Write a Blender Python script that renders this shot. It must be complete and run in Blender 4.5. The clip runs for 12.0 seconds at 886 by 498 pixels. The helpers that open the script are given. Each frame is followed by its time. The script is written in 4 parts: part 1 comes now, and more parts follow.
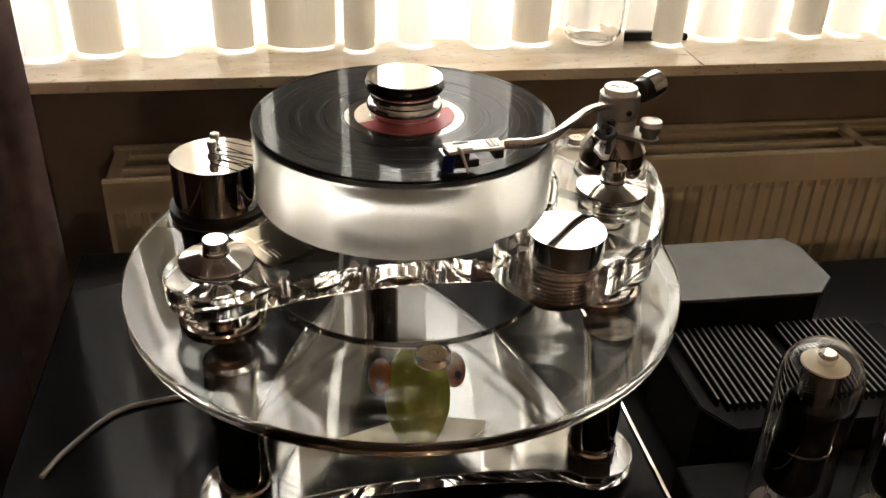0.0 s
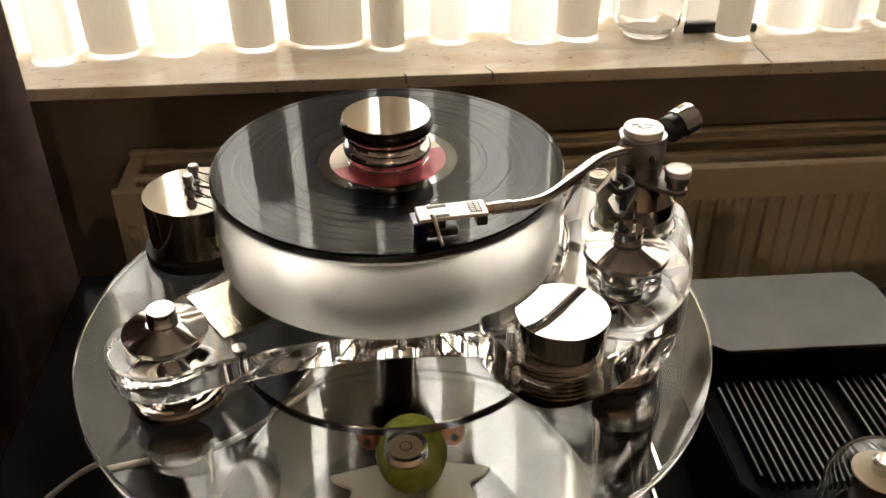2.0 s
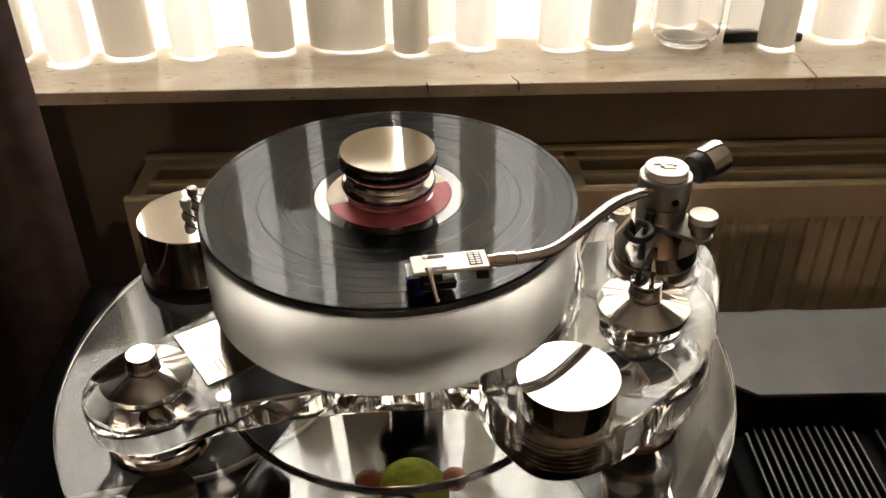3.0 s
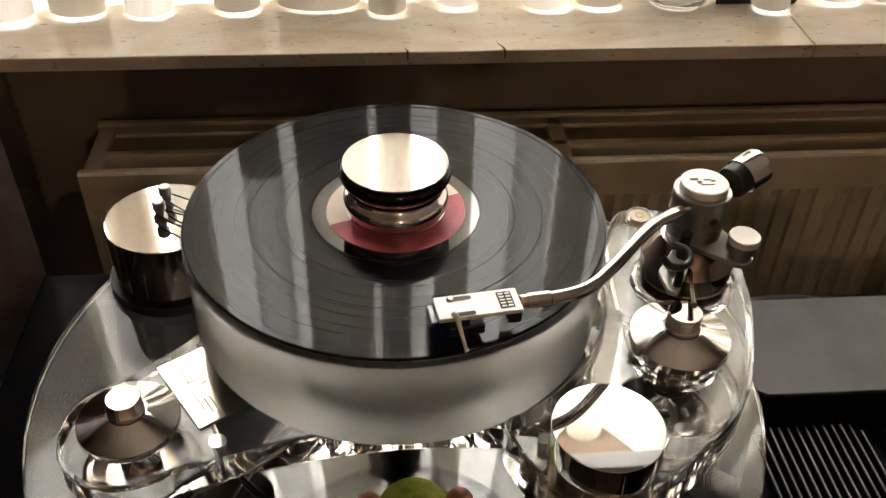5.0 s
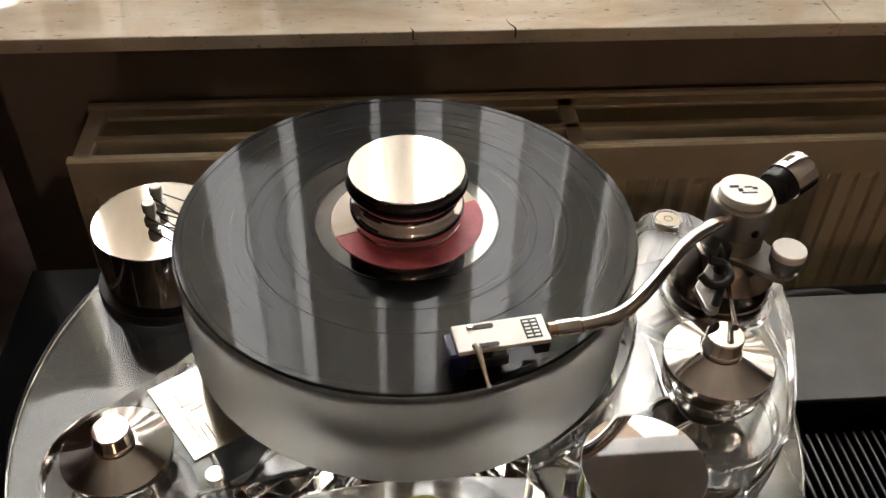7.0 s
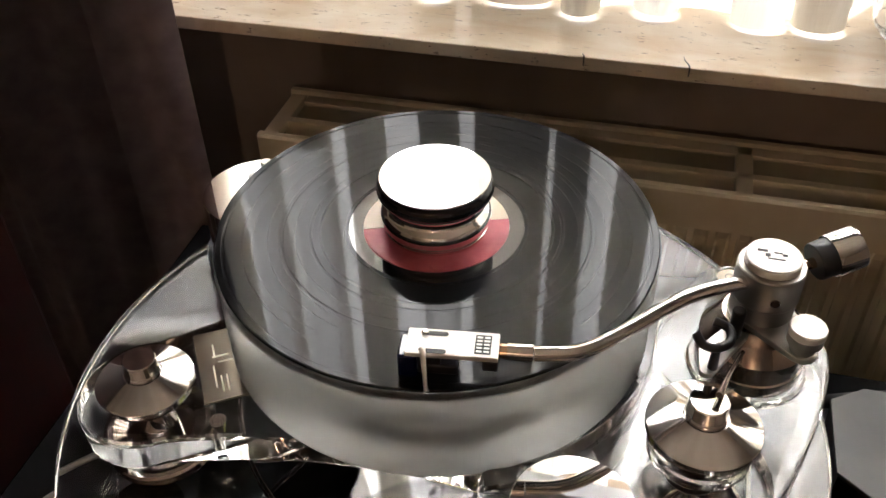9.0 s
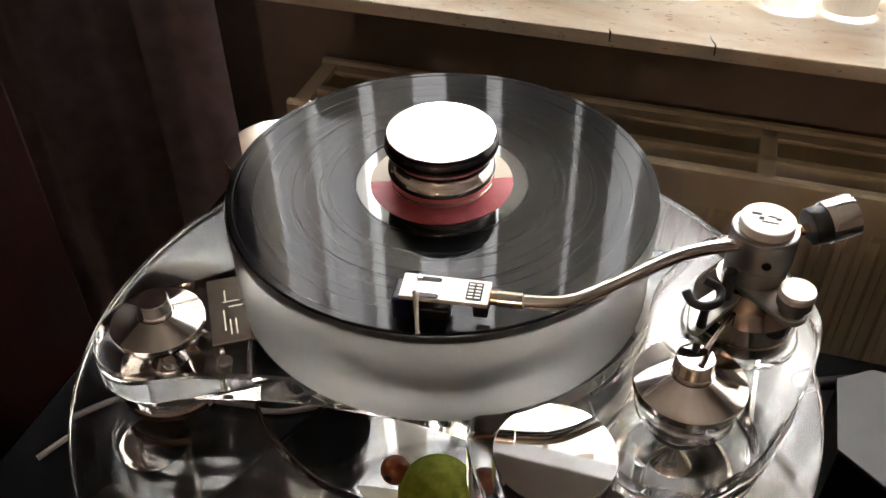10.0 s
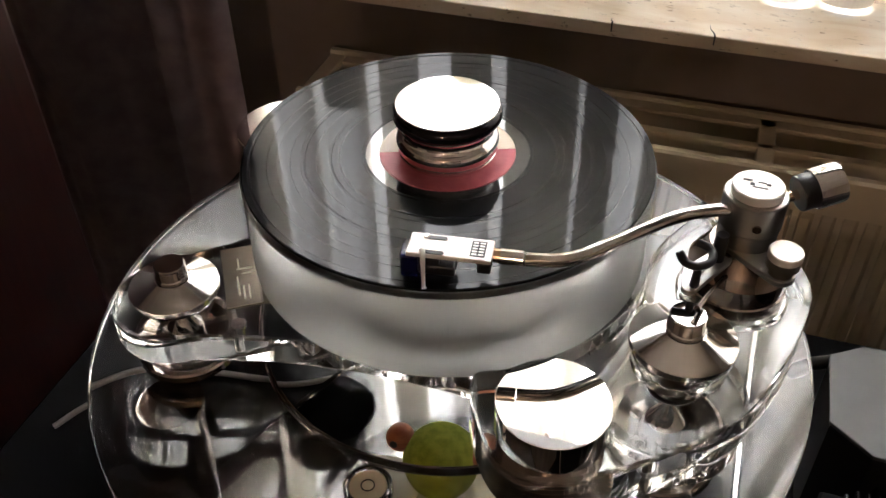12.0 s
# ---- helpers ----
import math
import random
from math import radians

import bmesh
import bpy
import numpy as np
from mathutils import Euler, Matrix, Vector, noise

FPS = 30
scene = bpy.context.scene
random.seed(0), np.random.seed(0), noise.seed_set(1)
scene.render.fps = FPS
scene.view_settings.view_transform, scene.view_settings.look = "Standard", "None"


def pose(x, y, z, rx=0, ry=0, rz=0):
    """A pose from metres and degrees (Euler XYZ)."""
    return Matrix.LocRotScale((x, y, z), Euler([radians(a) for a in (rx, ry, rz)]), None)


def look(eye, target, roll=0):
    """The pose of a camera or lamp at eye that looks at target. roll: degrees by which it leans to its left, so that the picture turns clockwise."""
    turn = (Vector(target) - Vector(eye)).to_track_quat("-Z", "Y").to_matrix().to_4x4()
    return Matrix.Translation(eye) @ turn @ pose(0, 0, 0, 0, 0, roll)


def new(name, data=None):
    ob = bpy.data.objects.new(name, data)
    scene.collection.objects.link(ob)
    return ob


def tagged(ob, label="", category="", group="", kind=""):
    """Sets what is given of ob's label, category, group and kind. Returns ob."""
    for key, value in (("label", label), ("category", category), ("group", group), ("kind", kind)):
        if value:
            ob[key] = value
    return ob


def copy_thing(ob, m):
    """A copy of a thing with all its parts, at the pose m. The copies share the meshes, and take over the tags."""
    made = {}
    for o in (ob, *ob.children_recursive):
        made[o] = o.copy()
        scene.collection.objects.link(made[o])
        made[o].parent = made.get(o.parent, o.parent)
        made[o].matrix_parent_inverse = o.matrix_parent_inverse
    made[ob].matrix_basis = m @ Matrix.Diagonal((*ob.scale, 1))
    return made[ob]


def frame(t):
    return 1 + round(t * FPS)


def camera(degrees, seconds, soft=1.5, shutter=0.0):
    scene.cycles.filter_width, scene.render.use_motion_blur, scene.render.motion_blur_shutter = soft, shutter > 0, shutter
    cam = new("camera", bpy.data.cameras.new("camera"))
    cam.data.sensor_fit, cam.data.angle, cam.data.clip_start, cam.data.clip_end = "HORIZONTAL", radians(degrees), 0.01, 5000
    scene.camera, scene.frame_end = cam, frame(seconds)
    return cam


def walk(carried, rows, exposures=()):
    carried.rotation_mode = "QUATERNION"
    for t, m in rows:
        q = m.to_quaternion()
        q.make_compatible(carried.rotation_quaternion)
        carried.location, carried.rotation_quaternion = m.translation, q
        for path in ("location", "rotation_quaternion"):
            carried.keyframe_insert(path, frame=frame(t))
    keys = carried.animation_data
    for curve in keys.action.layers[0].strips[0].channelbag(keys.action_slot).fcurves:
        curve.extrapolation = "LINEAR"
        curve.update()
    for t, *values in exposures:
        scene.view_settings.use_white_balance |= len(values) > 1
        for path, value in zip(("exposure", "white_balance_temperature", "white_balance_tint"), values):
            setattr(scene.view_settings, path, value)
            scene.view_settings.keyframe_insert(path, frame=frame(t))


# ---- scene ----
cam = camera(52.13, 12.0)
PATH = [
    (0, -0.1111, -0.8418, 1.3976, -10.459, -30.643, 2.090),
    (0.5, -0.0955, -0.8124, 1.4015, -10.876, -31.271, 2.257),
    (1, -0.0722, -0.7776, 1.4013, -9.284, -31.711, 1.553),
    (1.5, -0.0387, -0.7424, 1.4080, -6.840, -32.505, 0.422),
    (2, -0.0044, -0.6986, 1.4145, -4.234, -33.386, -0.385),
    (2.5, 0.0289, -0.6622, 1.4220, -1.561, -34.080, -1.265),
    (3, 0.0290, -0.6281, 1.4235, -1.253, -34.341, -0.658),
    (5, -0.0159, -0.5285, 1.4377, -5.483, -38.788, 1.513),
    (5.5, -0.0256, -0.5132, 1.4345, -6.801, -39.409, 1.995),
    (6, -0.0304, -0.4977, 1.4299, -7.776, -39.985, 2.199),
    (6.5, -0.0393, -0.4844, 1.4253, -9.009, -40.432, 2.682),
    (7, -0.0217, -0.4657, 1.4267, -5.649, -40.885, 1.521),
    (9, 0.1345, -0.4712, 1.4327, 15.455, -39.595, -1.400),
    (9.5, 0.1554, -0.4795, 1.4277, 17.698, -40.010, -1.532),
    (10, 0.1641, -0.4904, 1.4265, 18.525, -40.438, -1.068),
    (10.5, 0.1704, -0.5009, 1.4242, 19.127, -40.496, -1.169),
    (11, 0.1713, -0.5105, 1.4269, 19.169, -40.683, -1.001),
    (11.5, 0.1719, -0.5196, 1.4266, 18.946, -40.496, -0.899),
    (12, 0.1749, -0.5273, 1.4244, 18.830, -40.184, -0.897),
]
walk(cam, [(t, pose(x, y, z, 90 + pitch, 0, yaw) @ pose(0, 0, 0, 0, 0, roll)) for t, x, y, z, yaw, pitch, roll in PATH], [(0.0, 0.40, 6320, 11), (3.0, 0.14, 6360, 12), (6.5, -0.03, 6050, 13), (9.0, 0.40, 5860, 14), (12.0, 0.34, 5780, 14)])

# ---- light ----
scene.cycles.max_bounces, scene.cycles.transmission_bounces, scene.cycles.glossy_bounces = 32, 24, 24
world = bpy.data.worlds.new("sky")
scene.world = world
world.use_nodes = True
wn = world.node_tree
sky = wn.nodes.new("ShaderNodeTexSky")
sky.sky_type = "NISHITA"
sky.sun_disc = False
sky.sun_elevation, sky.sun_rotation = radians(38), radians(-35)
wn.links.new(sky.outputs[0], wn.nodes["Background"].inputs[0])
wn.nodes["Background"].inputs[1].default_value = 0.12

sun = new("sun", bpy.data.lights.new("sun", "SUN"))
sun.data.energy, sun.data.angle, sun.data.color = 2.8, radians(0.6), (1.0, 0.96, 0.90)
sun.matrix_world = look((-1.4, 2.6, 3.0), (0, 0.4, 1.0))

daylight = new("window_daylight", bpy.data.lights.new("window_daylight", "AREA"))
daylight.data.shape, daylight.data.size, daylight.data.size_y = "RECTANGLE", 3.2, 0.8
daylight.data.energy, daylight.data.color = 470, (1.0, 0.985, 0.97)
daylight.data.spread = radians(120)
daylight.matrix_world = look((0.75, 1.35, 1.90), (0.75, 0.0, 1.88))


# ---- materials ----
def material(name, color, rough=0.5, metal=0.0, **more):
    m = bpy.data.materials.new(name)
    m.use_nodes = True
    b = m.node_tree.nodes["Principled BSDF"]
    b.inputs["Base Color"].default_value = (*color, 1)
    b.inputs["Roughness"].default_value = rough
    b.inputs["Metallic"].default_value = metal
    for key, value in more.items():
        b.inputs[key.replace("_", " ")].default_value = value
    return m


def node(m, kind, **values):
    n = m.node_tree.nodes.new(kind)
    for key, value in values.items():
        n.inputs[key.replace("_", " ")].default_value = value
    return n


def link(m, a, b):
    m.node_tree.links.new(a, b)


def bsdf(m):
    return m.node_tree.nodes["Principled BSDF"]


def mottled(m, dark, light, scale, stretch=(1, 1, 1), spread=(0.35, 0.65), detail=6.0, bump=0.0, fine=60.0):
    """Colour that wanders between two tones, with a fine relief."""
    co = node(m, "ShaderNodeTexCoord")
    mp = node(m, "ShaderNodeMapping", Scale=stretch)
    link(m, co.outputs["Object"], mp.inputs["Vector"])
    nz = node(m, "ShaderNodeTexNoise", Scale=scale, Detail=detail)
    link(m, mp.outputs[0], nz.inputs["Vector"])
    rp = node(m, "ShaderNodeValToRGB")
    rp.color_ramp.elements[0].position, rp.color_ramp.elements[1].position = spread
    rp.color_ramp.elements[0].color, rp.color_ramp.elements[1].color = (*dark, 1), (*light, 1)
    link(m, nz.outputs["Fac"], rp.inputs[0])
    link(m, rp.outputs[0], bsdf(m).inputs["Base Color"])
    if bump:
        n2 = node(m, "ShaderNodeTexNoise", Scale=fine, Detail=4.0)
        link(m, mp.outputs[0], n2.inputs["Vector"])
        bp = node(m, "ShaderNodeBump", Strength=bump, Distance=0.002)
        link(m, n2.outputs["Fac"], bp.inputs["Height"])
        link(m, bp.outputs[0], bsdf(m).inputs["Normal"])
    return m


CLEAR = material("clear_acrylic", (0.88, 0.885, 0.88), 0.0, Transmission_Weight=1.0, IOR=1.49)
GLASS = material("plinth_glass", (0.97, 0.98, 0.97), 0.0, Transmission_Weight=1.0, IOR=1.5)
BASECLEAR = material("stand_acrylic", (0.97, 0.975, 0.97), 0.0, Transmission_Weight=1.0, IOR=1.68)
BULB = material("tube_glass", (0.95, 0.95, 0.95), 0.0, Transmission_Weight=1.0, IOR=1.45)


def frosted():
    """Milky acrylic: light soaks through it and comes out spread."""
    m = bpy.data.materials.new("frosted_acrylic")
    m.use_nodes = True
    t = m.node_tree
    t.nodes.clear()
    out = t.nodes.new("ShaderNodeOutputMaterial")
    ref = t.nodes.new("ShaderNodeBsdfGlass")
    ref.inputs["Color"].default_value, ref.inputs["Roughness"].default_value, ref.inputs["IOR"].default_value = (1.0, 1.0, 0.985, 1), 0.27, 1.45
    tra = t.nodes.new("ShaderNodeBsdfTranslucent")
    tra.inputs["Color"].default_value = (0.99, 0.985, 0.965, 1)
    dif = t.nodes.new("ShaderNodeBsdfDiffuse")
    dif.inputs["Color"].default_value = (0.92, 0.91, 0.88, 1)
    glo = t.nodes.new("ShaderNodeBsdfGlossy")
    glo.inputs["Roughness"].default_value = 0.22
    fr = t.nodes.new("ShaderNodeFresnel")
    fr.inputs["IOR"].default_value = 1.45
    a, b, c = (t.nodes.new("ShaderNodeMixShader") for _ in range(3))
    a.inputs[0].default_value, b.inputs[0].default_value = 0.05, 0.80
    t.links.new(tra.outputs[0], a.inputs[1])
    t.links.new(dif.outputs[0], a.inputs[2])
    t.links.new(a.outputs[0], b.inputs[1])
    t.links.new(ref.outputs[0], b.inputs[2])
    t.links.new(fr.outputs[0], c.inputs[0])
    t.links.new(b.outputs[0], c.inputs[1])
    t.links.new(glo.outputs[0], c.inputs[2])
    t.links.new(c.outputs[0], out.inputs[0])
    return m


FROST = frosted()
CHROME = material("polished_chrome", (0.78, 0.77, 0.75), 0.06, 1.0)
DARKCHROME = material("smoked_chrome", (0.37, 0.325, 0.29), 0.06, 1.0)
SATIN = material("satin_aluminium", (0.40, 0.385, 0.365), 0.36, 1.0)
WHITEALU = material("white_anodised", (0.82, 0.80, 0.77), 0.35, 0.3)
BLACK = material("black_plastic", (0.012, 0.012, 0.013), 0.35)
RUBBER = material("black_rubber", (0.015, 0.014, 0.014), 0.55)
BLUE = material("blue_cartridge", (0.003, 0.006, 0.060), 0.06, Coat_Weight=0.5)
TUBECHROME = material("bright_chrome", (0.74, 0.72, 0.69), 0.03, 1.0)
MATTE = material("matte_black", (0.006, 0.006, 0.006), 0.6, Specular_IOR_Level=0.06)
COPPER = material("copper_tint", (0.78, 0.55, 0.40), 0.12, 1.0)
VINYL = material("black_vinyl", (0.010, 0.010, 0.011), 0.04, IOR=1.7)
INK = material("dark_ink", (0.02, 0.02, 0.022), 0.5)
AMPGREY = mottled(material("grey_lacquer", (0.11, 0.115, 0.115), 0.42), (0.048, 0.051, 0.050), (0.066, 0.069, 0.068), 14, bump=0.05, fine=400)
AMPBLACK = material("black_gloss", (0.007, 0.007, 0.008), 0.28, Specular_IOR_Level=0.3)
GLOSSBLACK = material("black_chrome", (0.010, 0.010, 0.011), 0.06)
FIN = material("fin_metal", (0.13, 0.13, 0.125), 0.35, 1.0)
TABLE = material("black_table", (0.006, 0.006, 0.0065), 0.12, Specular_IOR_Level=0.05)
RACK = material("black_rack", (0.006, 0.006, 0.0065), 0.35, Specular_IOR_Level=0.08)
WALL = mottled(material("brown_wall", (0.2, 0.17, 0.14), 0.85), (0.22, 0.165, 0.125), (0.265, 0.205, 0.16), 9, bump=0.2, fine=220)
PLASTER = mottled(material("plaster", (0.6, 0.56, 0.5), 0.9), (0.42, 0.355, 0.30), (0.50, 0.43, 0.365), 5, bump=0.15, fine=180)
SOFFIT = mottled(material("grey_plaster", (0.6, 0.6, 0.6), 0.8), (0.30, 0.31, 0.325), (0.36, 0.37, 0.385), 6, bump=0.1, fine=180)
RADIATOR = mottled(material("radiator_enamel", (0.62, 0.56, 0.44), 0.4), (0.60, 0.51, 0.35), (0.68, 0.58, 0.42), 7)
CARPET = mottled(material("dark_floor", (0.05, 0.04, 0.035), 0.8), (0.04, 0.032, 0.028), (0.07, 0.056, 0.048), 12, bump=0.4, fine=500)
DRAPE = mottled(material("dark_drape", (0.10, 0.085, 0.085), 0.9), (0.165, 0.120, 0.125), (0.215, 0.160, 0.165), 30, bump=0.3, fine=900)
WOODBROWN = mottled(material("brown_wood", (0.2, 0.1, 0.05), 0.35), (0.24, 0.07, 0.025), (0.36, 0.12, 0.045), 40, (1, 1, 6))
GREEN = mottled(material("green_felt", (0.45, 0.50, 0.03), 0.8), (0.24, 0.29, 0.015), (0.40, 0.44, 0.04), 110, bump=0.4, fine=600)
BONE = mottled(material("ivory_plastic", (0.62, 0.60, 0.48), 0.4), (0.56, 0.54, 0.42), (0.66, 0.64, 0.52), 50)
LABEL_RED = mottled(material("red_paper", (0.45, 0.07, 0.09), 0.5), (0.42, 0.065, 0.085), (0.50, 0.10, 0.115), 90)
LABEL_CREAM = material("cream_paper", (0.72, 0.62, 0.50), 0.5)


def sheer_cloth():
    m = bpy.data.materials.new("sheer_cloth")
    m.use_nodes = True
    t = m.node_tree
    t.nodes.clear()
    out = t.nodes.new("ShaderNodeOutputMaterial")
    mix = t.nodes.new("ShaderNodeMixShader")
    dif = t.nodes.new("ShaderNodeBsdfDiffuse")
    tra = t.nodes.new("ShaderNodeBsdfTranslucent")
    co = t.nodes.new("ShaderNodeTexCoord")
    mp = t.nodes.new("ShaderNodeMapping")
    mp.inputs["Scale"].default_value = (900, 900, 40)
    nz = t.nodes.new("ShaderNodeTexNoise")
    nz.inputs["Scale"].default_value = 1.0
    rp = t.nodes.new("ShaderNodeValToRGB")
    rp.color_ramp.elements[0].color, rp.color_ramp.elements[1].color = (0.78, 0.74, 0.66, 1), (0.90, 0.87, 0.80, 1)
    t.links.new(co.outputs["Object"], mp.inputs[0])
    t.links.new(mp.outputs[0], nz.inputs["Vector"])
    t.links.new(nz.outputs["Fac"], rp.inputs[0])
    t.links.new(rp.outputs[0], dif.inputs[0])
    t.links.new(rp.outputs[0], tra.inputs[0])
    mix.inputs[0].default_value = 0.30
    t.links.new(dif.outputs[0], mix.inputs[1])
    t.links.new(tra.outputs[0], mix.inputs[2])
    t.links.new(mix.outputs[0], out.inputs[0])
    return m


def travertine():
    m = material("travertine", (0.7, 0.6, 0.45), 0.09)
    co = node(m, "ShaderNodeTexCoord")
    mp = node(m, "ShaderNodeMapping", Scale=(3, 9, 9))
    mp.inputs["Rotation"].default_value = (0, 0, 0.25)
    n1 = node(m, "ShaderNodeTexNoise", Scale=2.2, Detail=8.0, Roughness=0.6, Distortion=0.8)
    r1 = node(m, "ShaderNodeValToRGB")
    r1.color_ramp.elements[0].position, r1.color_ramp.elements[1].position = 0.3, 0.7
    r1.color_ramp.elements[0].color, r1.color_ramp.elements[1].color = (0.68, 0.54, 0.37, 1), (0.88, 0.81, 0.67, 1)
    n2 = node(m, "ShaderNodeTexNoise", Scale=16.0, Detail=5.0, Roughness=0.7, Distortion=0.4)
    r2 = node(m, "ShaderNodeValToRGB")
    r2.color_ramp.elements[0].position, r2.color_ramp.elements[1].position = 0.33, 0.38
    r2.color_ramp.elements[0].color, r2.color_ramp.elements[1].color = (0.22, 0.15, 0.09, 1), (1, 1, 1, 1)
    mx = m.node_tree.nodes.new("ShaderNodeMixRGB")
    mx.blend_type = "MULTIPLY"
    mx.inputs[0].default_value = 0.85
    link(m, co.outputs["Object"], mp.inputs[0])
    link(m, mp.outputs[0], n1.inputs["Vector"])
    link(m, mp.outputs[0], n2.inputs["Vector"])
    link(m, n1.outputs["Fac"], r1.inputs[0])
    link(m, n2.outputs["Fac"], r2.inputs[0])
    link(m, r1.outputs[0], mx.inputs[1])
    link(m, r2.outputs[0], mx.inputs[2])
    link(m, mx.outputs[0], bsdf(m).inputs["Base Color"])
    bp = node(m, "ShaderNodeBump", Strength=0.3, Distance=0.001)
    link(m, r2.outputs[0], bp.inputs["Height"])
    link(m, bp.outputs[0], bsdf(m).inputs["Normal"])
    return m


def grooved_vinyl():
    """Black vinyl: a glossy coat over grooves that draw the light out into streaks."""
    m = material("grooved_vinyl", (0.006, 0.006, 0.0065), 0.30, Anisotropic=0.9, Coat_Weight=0.31, Coat_Roughness=0.04, Coat_IOR=1.5, Specular_IOR_Level=0.012)
    tg = node(m, "ShaderNodeTangent")
    tg.direction_type, tg.axis = "RADIAL", "Z"
    link(m, tg.outputs[0], bsdf(m).inputs["Tangent"])
    co = node(m, "ShaderNodeTexCoord")
    ln = node(m, "ShaderNodeVectorMath")
    ln.operation = "LENGTH"
    cut = node(m, "ShaderNodeVectorMath")
    cut.operation = "MULTIPLY"
    cut.inputs[1].default_value = (1, 1, 0)
    link(m, co.outputs["Object"], cut.inputs[0])
    link(m, cut.outputs[0], ln.inputs[0])
    nz = node(m, "ShaderNodeTexNoise", Scale=420.0, Detail=3.0)
    nz.noise_dimensions = "1D"
    link(m, ln.outputs["Value"], nz.inputs["W"])
    rp = node(m, "ShaderNodeMapRange")
    rp.inputs["To Min"].default_value, rp.inputs["To Max"].default_value = 0.20, 0.42
    link(m, nz.outputs["Fac"], rp.inputs["Value"])
    link(m, rp.outputs[0], bsdf(m).inputs["Roughness"])
    return m


def turned_metal(name, color, rough):
    """Lathe-turned metal whose fine rings fan the light out."""
    m = material(name, color, rough, 1.0, Anisotropic=0.5)
    tg = node(m, "ShaderNodeTangent")
    tg.direction_type, tg.axis = "RADIAL", "Z"
    link(m, tg.outputs[0], bsdf(m).inputs["Tangent"])
    return m


def smudged(m, low, high, scale=18.0):
    """Gloss that varies a little, as handled metal and glass do."""
    co = node(m, "ShaderNodeTexCoord")
    nz = node(m, "ShaderNodeTexNoise", Scale=scale, Detail=5.0)
    rp = node(m, "ShaderNodeMapRange")
    rp.inputs["To Min"].default_value, rp.inputs["To Max"].default_value = low, high
    link(m, co.outputs["Object"], nz.inputs["Vector"])
    link(m, nz.outputs["Fac"], rp.inputs["Value"])
    link(m, rp.outputs[0], bsdf(m).inputs["Roughness"])
    return m


SHEER = sheer_cloth()
STONE = travertine()
GROOVES = grooved_vinyl()
TURNED = turned_metal("turned_disc", (0.74, 0.71, 0.67), 0.09)
smudged(CHROME, 0.01, 0.04)
smudged(DARKCHROME, 0.02, 0.08)
smudged(TABLE, 0.08, 0.18, 9.0)
smudged(RACK, 0.28, 0.45, 9.0)
PLAQUE = material("gilt_plaque", (0.47, 0.43, 0.345), 0.14, 1.0)
ENGRAVED = material("engraving", (0.45, 0.40, 0.32), 0.4, 1.0)
CREAMDISC = material("cream_vial", (0.80, 0.70, 0.52), 0.35)
VENEER = mottled(material("red_veneer", (0.2, 0.03, 0.02), 0.35), (0.014, 0.002, 0.0015), (0.024, 0.004, 0.003), 20, (8, 8, 0.6))
GLOW = material("warm_globe", (0.9, 0.8, 0.6), 0.4, Emission_Strength=150.0, Emission_Color=(1.0, 0.68, 0.40, 1))
FRAMEWHITE = material("white_frame", (0.75, 0.74, 0.70), 0.4)


# ---- shapes ----
def mesh_of(bm, name):
    me = bpy.data.meshes.new(name)
    bm.to_mesh(me)
    bm.free()
    return me


def smooth(ob, angle=35):
    for p in ob.data.polygons:
        p.use_smooth = True
    ob.data.set_sharp_from_angle(angle=radians(angle))
    return ob


def thing(name, label, category, group="", kind="", at=(0, 0, 0)):
    ob = new(name)
    ob.location = at
    ob.empty_display_size = 0.02
    return tagged(ob, label, category, group, kind)


ROUND = {"arm_tube", "collar", "collar_ring", "finger_lift", "rear_shaft", "counterweight_hub", "counterweight", "arm_rest", "lift_lever", "grey_cable", "black_cable", "drive_belt", "inlet_pipe", "cloth", "glass_envelope", "chassis_edge"}


def part(name, bm, mat, parent=None, label="", at=None, angle=0):
    angle = angle or (40 if name in ROUND else 16)
    ob = new(name, mesh_of(bm, name))
    ob.data.materials.append(mat)
    smooth(ob, angle)
    if parent is not None:
        ob.parent = parent
    if at is not None:
        ob.matrix_local = at if isinstance(at, Matrix) else Matrix.Translation(at)
    if mat in (CLEAR, GLASS, BULB, BASECLEAR):
        ob.visible_shadow = False
    if label:
        ob["label"] = label
    return ob


def solo(name, bm, mat, label, category, group="", kind="", at=None):
    return tagged(part(name, bm, mat, None, "", at), label, category, group, kind)


def lathe(profile, steps=64, cx=0, cy=0):
    """A solid of revolution from (radius, height) pairs, bottom to top or round a ring."""
    bm = bmesh.new()
    rings = []
    for r, z in profile:
        if r < 1e-6:
            rings.append([bm.verts.new((cx, cy, z))])
        else:
            rings.append([bm.verts.new((cx + r * math.cos(2 * math.pi * k / steps), cy + r * math.sin(2 * math.pi * k / steps), z)) for k in range(steps)])
    for a, b in zip(rings, rings[1:]):
        for k in range(steps):
            j = (k + 1) % steps
            if len(a) == 1 and len(b) > 1:
                bm.faces.new((a[0], b[j], b[k]))
            elif len(b) == 1 and len(a) > 1:
                bm.faces.new((a[k], a[j], b[0]))
            elif len(a) > 1:
                bm.faces.new((a[k], a[j], b[j], b[k]))
    bmesh.ops.recalc_face_normals(bm, faces=bm.faces)
    return bm


